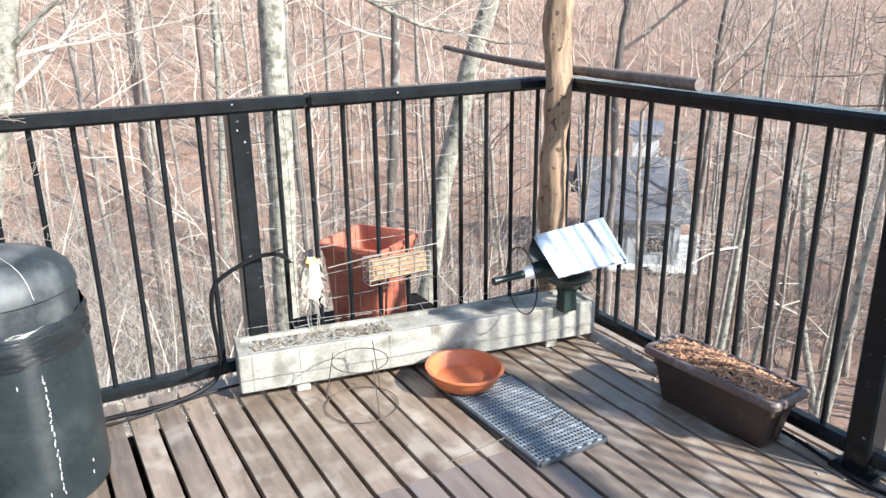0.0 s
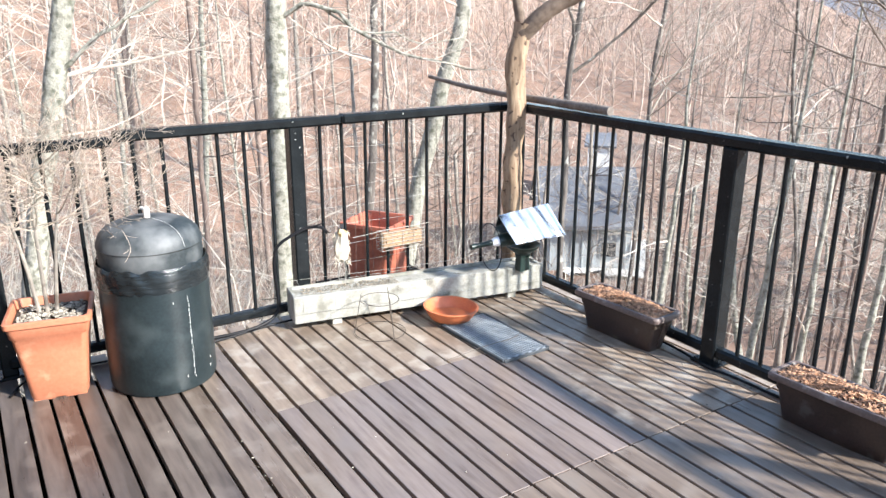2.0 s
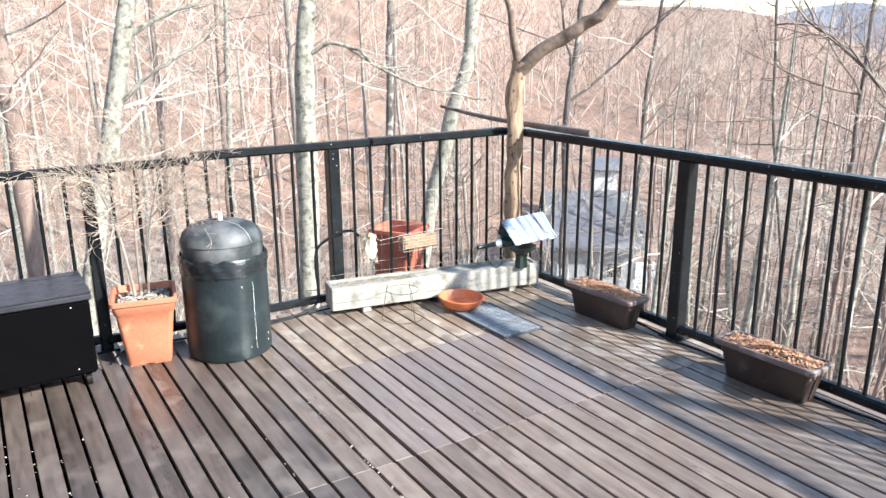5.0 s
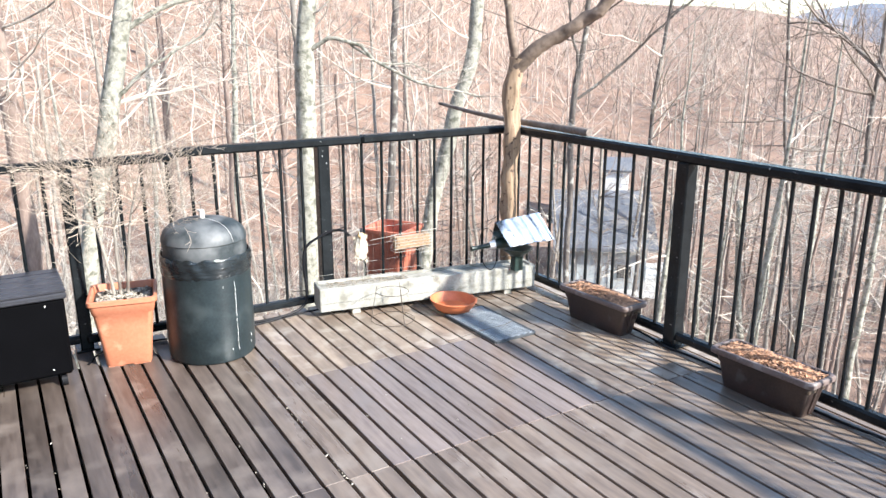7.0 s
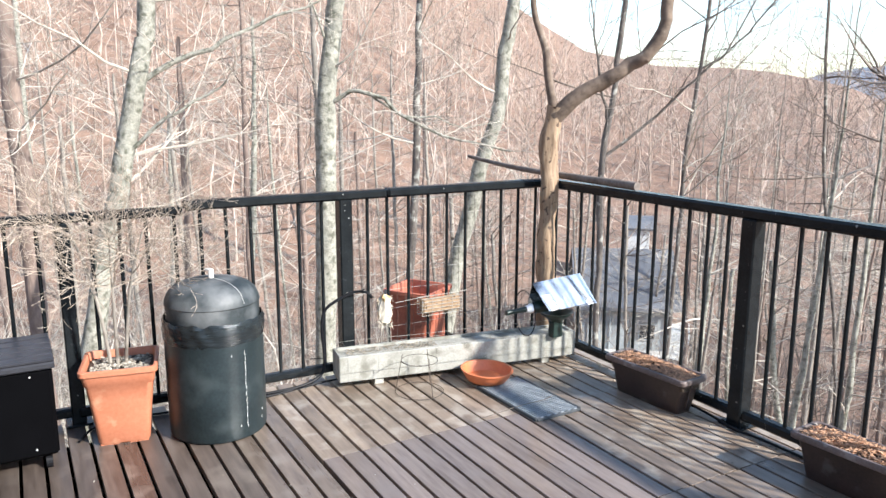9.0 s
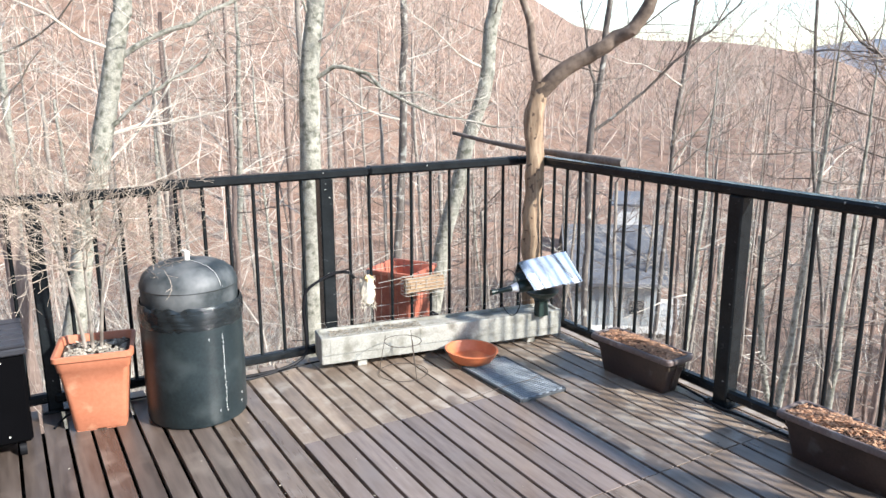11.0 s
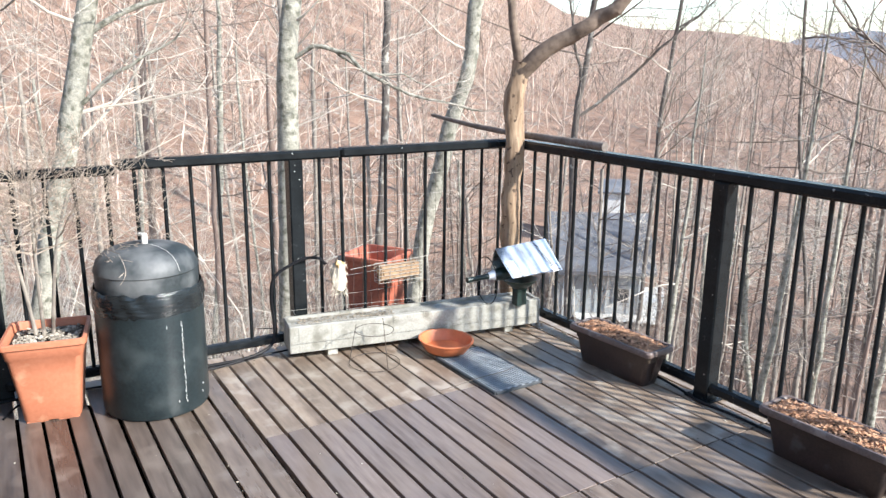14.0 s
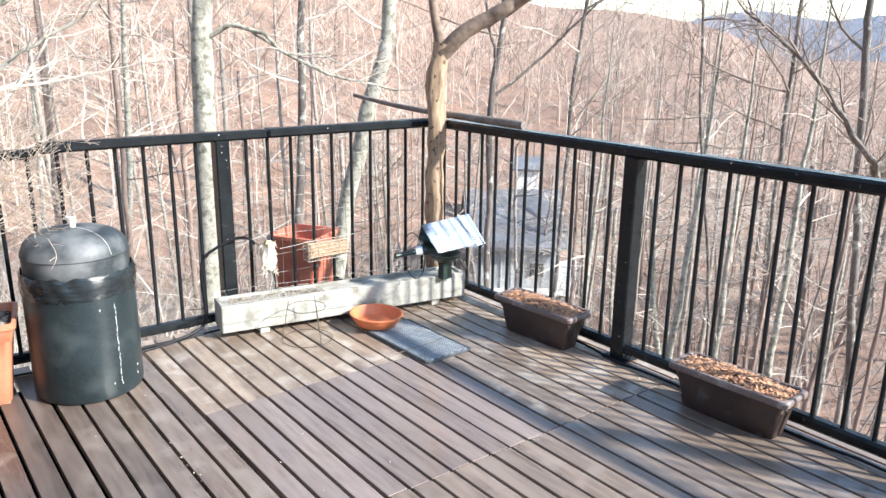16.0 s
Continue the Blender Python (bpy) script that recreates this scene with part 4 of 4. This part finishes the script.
tree("thin grey tree beside the deck", [(5.27, 0.65, -2.0), (5.26, 0.68, 0.0), (5.26, 0.67, 1.15), (5.26, 0.67, 1.78)], 0.025, 16, DARKBARK, TWIGDARK, 10, 1.5, stout=0.62, low=0.2, up=0.4)
tree("grey tree close to the deck with a low crooked bough", [(4.76, -0.64, -2.16), (4.66, -0.4, 0.44), (4.63, -0.32, 1.55), (4.62, -0.3, 2.02)], 0.037, 14, DARKBARK, TWIGDARK, 11, 1.3, stout=0.62, low=0.2,
     fixed=[([(4.64, -0.35, 0.2), (4.1, -0.8, 0.35), (3.55, -0.95, 0.6), (3.2, -0.8, 1.0), (2.95, -0.5, 1.45), (2.75, -0.2, 1.7)], 0.04)])

# the next rows of trees down the slope
rnd = random.Random(77)
kinds = [(GREYBARK, TWIG, "bare grey tree further down the slope"), (REDBARK, TWIG, "bare brown tree further down the slope"), (GREYBARK, TWIGDARK, "bare dark-twigged tree further down the slope"), (LICHEN, TWIG, "bare pale-barked tree further down the slope")]
MID = [(5, 4, 6, 45, 0.5, 0.05), (4, 3, 5, 42, 0.5, 0.03), (3, 3, 0, 40, 0.5, 0.0)]
for k in range(58):
    az = radians(-8 + 80 * ((k * 0.618) % 1.0))
    dist = 12 + 15 * rnd.random() ** 0.8
    x, y = EYE[0] + dist * math.sin(az), EYE[1] + dist * math.cos(az)
    deg = math.degrees(az)
    if 37.5 < deg < 47 and dist < 26 and k % 2:
        continue
    z = ground_z(x, y)
    lx, ly = rnd.uniform(-0.09, 0.09), rnd.uniform(-0.09, 0.09)
    b, tw, lab = kinds[k % 4]
    h = rnd.uniform(7, 11) if deg < 30 else (rnd.uniform(5.0, 7.5) if deg < 40 else rnd.uniform(4.0, 6.0))
    tree(lab, [(x, y, z + 0.6), (x + lx * 3, y + ly * 3, z + h * 0.4), (x + lx * 5, y + ly * 5, z + h * 0.7)], rnd.uniform(0.03, 0.075) if deg < 30 else rnd.uniform(0.03, 0.055), 20 if deg < 30 else 24, b, tw, 100 + k, rnd.uniform(1.4, 2.2), low=z + 1.5, up=0.35, top=2.0 if deg < 30 else 1.0, spec=MID)

# straight young trunks crowded on the steep bank beside the deck
for k in range(24):
    deg = 47.5 + 26 * ((k * 0.618 + 0.31) % 1.0)
    dist = rnd.uniform(7.5, 15)
    x, y = EYE[0] + dist * math.sin(radians(deg)), EYE[1] + dist * math.cos(radians(deg))
    z = ground_z(x, y)
    h = (0.2 - z) * rnd.uniform(0.8, 1.15)
    lx, ly = rnd.uniform(-0.05, 0.22), rnd.uniform(-0.12, 0.05)
    b, tw, lab = ((LICHEN, TWIG, "pale slender trunk on the bank beside the deck"), (GREYBARK, TWIGDARK, "grey slender trunk on the bank beside the deck"), (REDBARK, TWIGDARK, "brown slender trunk on the bank beside the deck"))[k % 3]
    tree(lab, [(x, y, z + 0.5), (x + lx, y + ly, z + h * 0.5), (x + lx * 2.2, y + ly * 2, z + h)], rnd.uniform(0.028, 0.06), 9, b, tw, 200 + k, rnd.uniform(0.8, 1.3), low=z + 1.5, up=0.15, top=1.6, spec=MID, taper=0.93, stout=0.5)

# more trunks behind them
for k in range(17):
    deg = 48 + 26 * ((k * 0.618 + 0.77) % 1.0)
    dist = rnd.uniform(13, 25)
    x, y = EYE[0] + dist * math.sin(radians(deg)), EYE[1] + dist * math.cos(radians(deg))
    z = ground_z(x, y)
    h = (-0.2 - z) * rnd.uniform(0.7, 1.0)
    lx, ly = rnd.uniform(-0.2, 0.3), rnd.uniform(-0.2, 0.2)
    b, tw, lab = ((REDBARK, TWIGDARK, "brown bare trunk lower on the bank"), (GREYBARK, TWIGDARK, "grey bare trunk lower on the bank"))[k % 2]
    tree(lab, [(x, y, z + 0.5), (x + lx, y + ly, z + h * 0.5), (x + lx * 2, y + ly * 2, z + h)], rnd.uniform(0.035, 0.075), 8, b, tw, 300 + k, rnd.uniform(0.9, 1.6), low=z + 1.5, up=0.15, top=1.6, spec=MID, taper=0.93, stout=0.5)


def brush(name, label, az0, az1, d0, d1, count, mat, seed, size=1.6):
    g, r = Geo(), random.Random(seed)
    for _ in range(count):
        az, dist = radians(r.uniform(az0, az1)), r.uniform(d0, d1)
        x, y = EYE[0] + dist * math.sin(az), EYE[1] + dist * math.cos(az)
        z = ground_z(x, y)
        for _ in range(r.randint(3, 6)):
            branch(g, (x, y, z), (r.gauss(0, 0.6), r.gauss(0, 0.6), 1), size * r.uniform(0.7, 1.6), 0.017, 0, r, MID)
    tagged(part(name, g, mat), label, "shrub", kind="stuff")


brush("undergrowth", "tangle of pale bare saplings on the slope below", -8, 36, 7.0, 14, 52, TWIG, 21, 2.3)
brush("undergrowth", "pale bare branching saplings below the far railing", -10, 26, 8.5, 19, 40, TWIG, 23, 3.0)
brush("undergrowth", "brown bare saplings further down the slope", -8, 36, 11, 26, 40, TWIGDARK, 22, 2.6)
brush("undergrowth", "brown bare saplings on the bank beside the deck", 48, 74, 10, 26, 26, TWIGDARK, 24, 2.0)
brush("undergrowth", "few pale saplings between the deck and the house", 37, 48, 10, 20, 12, TWIG, 26, 2.2)


def far_woods():
    """The bare woodland that covers the hillside across the valley."""
    variants = []
    for s in range(7):
        g, r = Geo(), random.Random(300 + s)
        h = r.uniform(8, 12)
        pts = [Vector((r.gauss(0, 0.1) * i, r.gauss(0, 0.1) * i, h * i / 6 - (0.4 if i == 0 else 0))) for i in range(7)]
        g.tube(pts, [0.06 * (1 - 0.85 * i / 6) for i in range(7)], 4, cap=False)
        for k in range(17):
            t = r.uniform(0.16, 1)
            q = pts[min(5, int(t * 6))].lerp(pts[min(6, int(t * 6) + 1)], t * 6 % 1)
            a = r.uniform(0, 6.3)
            branch(g, q, (math.cos(a), math.sin(a), 0.7), 2.7 * r.uniform(0.5, 1.2) * (1.2 - 0.6 * t), 0.019, 0, r, [(3, 3, 3, 45, 0.5, 0.06), (2, 3, 0, 40, 0.5, 0.02)])
        variants.append((np.array(g.v), g.f))
    rnd = random.Random(8)
    verts, faces, base = [], [], 0
    for k in range(1500):
        az, dist = rnd.uniform(-12, 74), 24 + 108 * rnd.random() ** 0.75
        if k >= 1200:
            az, dist = rnd.uniform(33, 74), rnd.uniform(55, 134)
        x, y = EYE[0] + dist * math.sin(radians(az)), EYE[1] + dist * math.cos(radians(az))
        if 37 < az < 48 and dist < 31:
            continue
        v, f = variants[k % 7]
        a, s = rnd.uniform(0, 6.3), rnd.uniform(0.7, 1.15)
        s *= 1 - 0.72 * min(1, max(0, (dist - 45) / 75)) * min(1, max(0, (az - 28) / 8))
        c, sn = math.cos(a) * s, math.sin(a) * s
        w = np.stack([v[:, 0] * c - v[:, 1] * sn + x, v[:, 0] * sn + v[:, 1] * c + y, v[:, 2] * s + ground_z(x, y)], 1)
        verts.append(w)
        faces.extend(tuple(i + base for i in q) for q in f)
        base += len(v)
    me = bpy.data.meshes.new("woodland")
    me.from_pydata(np.concatenate(verts).tolist(), [], faces)
    me.materials.append(FARWOOD)
    tagged(new("woodland", me), "dense leafless woodland covering the opposite hillside", "woodland", kind="stuff")


far_woods()


# ---- dead trunk in the corner, the stick on the rail, the shrub ----
def dead_trunk():
    t = thing("dead_tree_trunk", pose(-0.085, -0.12, 0.0), "bare debarked dead tree trunk standing in the railing corner", "tree trunk")
    line = along([(0.02, 0.0, 0.0), (0.015, 0.0, 0.4), (0.0, -0.005, 0.7), (0.02, 0.0, 0.95), (0.0, 0.0, 1.2), (0.035, -0.02, 1.42)], 0.05)
    g = Geo().tube(line, [0.051 * (1 + 0.2 * noise.noise((q.z * 7, 1, 1))) for q in line], 20)
    g.v = [(v[0] + 0.016 * noise.noise((v[0] * 22, v[1] * 22, v[2] * 7)), v[1] + 0.016 * noise.noise((v[1] * 22, v[0] * 22, v[2] * 7 + 5)), v[2]) for v in g.v]
    part("trunk", g, DEADWOOD, t, smooth=True)
    a = along([(0.03, -0.015, 1.36), (0.13, -0.11, 1.49), (0.27, -0.24, 1.6), (0.39, -0.37, 1.72), (0.44, -0.43, 1.88), (0.43, -0.42, 2.1)], 0.04)
    part("bough", Geo().tube([q + Vector((noise.noise((i * 0.5, 3, 1)), noise.noise((i * 0.5, 8, 1)), noise.noise((i * 0.5, 13, 1)))) * 0.02 for i, q in enumerate(a)], [0.046 * (1 - 0.35 * i / len(a)) * (1 + 0.22 * noise.noise((i * 0.6, 2, 2))) for i in range(len(a))], 14), DARKDEAD, t, smooth=True)
    b = along([(0.03, -0.015, 1.38), (-0.005, 0.01, 1.6), (-0.02, 0.02, 1.74), (-0.07, 0.06, 1.93), (-0.09, 0.07, 2.15)], 0.04)
    part("bough", Geo().tube(b, [0.028 * (1 - 0.55 * i / len(b)) for i in range(len(b))], 10), DARKDEAD, t, smooth=True)


dead_trunk()
line = along([(0.0, -0.76, 1.027), (0.008, -0.3, 1.03), (0.02, 0.1, 1.032), (0.03, 0.5, 1.045), (0.03, 0.93, 1.075)], 0.04)
tagged(part("perch_branch", Geo().tube(line, [(0.023 - 0.011 * i / len(line)) * (1 + 0.16 * noise.noise((q.y * 14, 0, 0))) for i, q in enumerate(line)], 10), STICK, smooth=True), "long grey-brown dead branch lying on top of the railing", "branch")


def pot_shrub():
    t = thing("shrub", pose(-2.44, -0.19, 0.3), "leafless twiggy shrub growing in the orange pot", "shrub")
    r = random.Random(31)
    stems = Geo()
    tw = Geo()
    spec = [(5, 4, 5, 46, 0.62, 0.07), (5, 3, 4, 44, 0.58, 0.06), (4, 3, 3, 40, 0.55, 0.05), (3, 3, 0, 40, 0.5, 0.03)]
    for bx, dx, dy in ((-0.025, -0.05, 0.03), (0.03, 0.05, 0.0), (0.0, 0.0, -0.04)):
        pts = along([(bx, 0, 0), (bx * 1.3 + dx * 0.3, dy * 0.3, 0.22), (bx * 1.2 + dx, dy, 0.42), (bx + dx * 2.2, dy * 2, 0.6)], 0.05)
        stems.tube(pts, [0.0085 * (1 - 0.5 * i / len(pts)) for i in range(len(pts))], 8)
        for k in range(12):
            q = pts[r.randint(int(len(pts) * 0.6), len(pts) - 1)]
            a = r.uniform(0, 6.3)
            branch(tw, q, (math.cos(a), math.sin(a) * 0.75 - 0.05, r.uniform(-0.05, 0.7)), r.uniform(0.26, 0.5), 0.003, 0, r, spec)
    part("stem", stems, GREYBARK, t, smooth=True)
    part("crown", tw, SHRUBTWIG, t, "dense tangle of tan twigs", kind="stuff")


pot_shrub()


# ---- the house below ----
def house():
    t = thing("house", pose(15.6, 15.9, -8.0, 0, 0, 55), "blue-grey roofed house among the trees below", "house")
    W, D, H = 3.3, 2.9, 2.9
    part("wall", Geo().box((W, D, H + 2), (0, 0, H / 2 - 1), 0.01), SIDING, t)
    roof = Geo()
    for s in (-1, 1):
        p = [(0, -D / 2 - 0.3, H + 1.5), (0, D / 2 + 0.3, H + 1.5), (s * (W / 2 + 0.4), D / 2 + 0.3, H - 0.1), (s * (W / 2 + 0.4), -D / 2 - 0.3, H - 0.1)]
        roof.add([Vector(a) for a in p] + [Vector(a) - Vector((0, 0, 0.12)) for a in p], [(0, 1, 2, 3), (7, 6, 5, 4), (0, 4, 5, 1), (1, 5, 6, 2), (2, 6, 7, 3), (3, 7, 4, 0)])
    part("roof", roof, ROOFING, t)
    part("gable", Geo().add([(-W / 2, -D / 2, H), (W / 2, -D / 2, H), (0, -D / 2, H + 1.4), (-W / 2, -D / 2 + 0.1, H), (W / 2, -D / 2 + 0.1, H), (0, -D / 2 + 0.1, H + 1.4)], [(0, 1, 2), (5, 4, 3), (0, 3, 4, 1), (1, 4, 5, 2), (2, 5, 3, 0)]), SIDING, t)
    w = part("window", Geo().box((0.06, 0.6, 0.6), (-W / 2 - 0.02, -0.7, 1.9), 0.01), SIDING, t, "grey window frame")
    part("pane", Geo().box((0.02, 0.48, 0.48), (-W / 2 - 0.06, -0.7, 1.9), 0.0), DARKGLASS, w)
    for k in range(8):
        if k != 2:
            part("batten", Geo().box((0.05, 0.05, H + 0.6), (-W / 2 - 0.026, -D / 2 + 0.18 + k * 0.36, H / 2 - 0.35), 0.006), SIDING, t)
    part("porch_roof", Geo().box((1.6, 3.0, 0.12), (-W / 2 - 0.9, -0.6, 0.75), 0.01, pose(0, 0, 0, 0, -8, 0)), WHITEPAINT, t, "low white porch roof")
    for y in (-2.0, 0.8):
        part("porch_post", Geo().box((0.12, 0.12, 2.4), (-W / 2 - 1.55, y, -0.6), 0.01), WHITEPAINT, t)
    b = thing("shed", pose(20.3, 20.0, -6.4, 0, 0, 45), "small white outbuilding behind the blue-grey house", "shed")
    part("wall", Geo().box((1.7, 1.0, 4.0), (0, 0, 0.65), 0.01), WHITEPAINT, b)
    part("roof", Geo().box((1.95, 1.3, 0.1), (0, 0, 2.78), 0.01, pose(0, 0, 0, 0, -8, 0)), ROOFING, b, "grey felt roof")


house()


def pale_patch():
    """A bright gravelled yard that follows the slope in front of the house."""
    g, n = Geo(), 14
    for i in range(n):
        for j in range(7):
            az = radians(41.8 + 6.6 * i / (n - 1) + 0.5 * noise.noise((j * 0.8, i * 0.3, 3)))
            d = 24.6 + 3.8 * j / 6 + 0.9 * noise.noise((i * 0.45, j * 0.2, 7))
            x, y = EYE[0] + d * math.sin(az), EYE[1] + d * math.cos(az)
            g.v.append((x, y, ground_z(x, y) + 0.12))
    g.f = [(i * 7 + j, i * 7 + j + 1, (i + 1) * 7 + j + 1, (i + 1) * 7 + j) for i in range(n - 1) for j in range(6)]
    tagged(part("yard", g, STONE, smooth=True), "pale gravel yard below the house", "yard", kind="structure")


pale_patch()

# ---- deck boards, last because there are many ----
deck = thing("deck", pose(0, 0, 0), "weathered dark brown timber deck with open gaps", "deck", kind="structure")
PITCH, X0 = 0.0895, -1.770
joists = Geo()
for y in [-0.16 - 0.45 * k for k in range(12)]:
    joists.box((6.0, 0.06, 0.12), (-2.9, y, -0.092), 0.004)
# Added sheet: its near-black colour paints the shade between the boards.
part("underlay", Geo().box((5.9, 5.7, 0.01), (-2.9, -2.78, -0.17), 0.002), BEAM, deck, "near-black sheet added below the boards as gap shade")
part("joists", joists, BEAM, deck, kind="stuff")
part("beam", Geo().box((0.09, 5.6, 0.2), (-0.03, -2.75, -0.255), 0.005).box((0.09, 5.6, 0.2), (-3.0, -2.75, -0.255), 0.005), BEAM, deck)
for px, py in ((-0.05, -0.1), (-0.05, -2.9), (-3.0, -0.1), (-5.6, -0.1)):
    h = -0.15 - ground_z(px, py) + 0.3
    part("support_post", Geo().box((0.12, 0.12, h), (px, py, -0.15 - h / 2), 0.005), BEAM, deck)
board_mesh = {}


def board(x, y0, y1, width, mat=WOOD, lift=0.0):
    key = (round(width, 4), round(y1 - y0, 3), mat.name)
    if key not in board_mesh:
        board_mesh[key] = Geo().box((width, y1 - y0, 0.03), (0, 0, -0.015), 0.0014).mesh("board", mat)
    part("board", board_mesh[key], mat, deck, m=pose(x, (y0 + y1) / 2, lift + random.uniform(-0.0008, 0.0005), 0, random.uniform(-0.3, 0.3), random.uniform(-0.04, 0.04)))


rng = random.Random(5)
for k in range(-44, 21):
    xa = X0 + k * PITCH
    if xa < -5.7 or xa > 0.06:
        continue
    gap = {0: 0.02, -5: 0.018, -11: 0.014, 9: 0.007}.get(k, rng.choice((0.012, 0.013, 0.014)))
    gap2 = {-1: 0.02, -6: 0.018}.get(k, 0.013)
    x, w = xa + PITCH / 2 + (gap - gap2) / 4, PITCH - (gap + gap2) / 2
    far = 0.05
    cut = -1.757 if -6 <= k else (-2.9 if k % 2 else -3.35)
    cut += rng.uniform(-0.003, 0.003)
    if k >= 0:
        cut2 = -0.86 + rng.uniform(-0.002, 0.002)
        board(x, cut2 + 0.0008, far, w, DRY_LIT_WOOD)
        # From k = 12 the paler wood paints in light lost to railing shade.
        board(x, cut + 0.004, cut2 - 0.0008, w, DAMPWOOD if k < 12 else DRY_LIT_WOOD, 0.0035)
    else:
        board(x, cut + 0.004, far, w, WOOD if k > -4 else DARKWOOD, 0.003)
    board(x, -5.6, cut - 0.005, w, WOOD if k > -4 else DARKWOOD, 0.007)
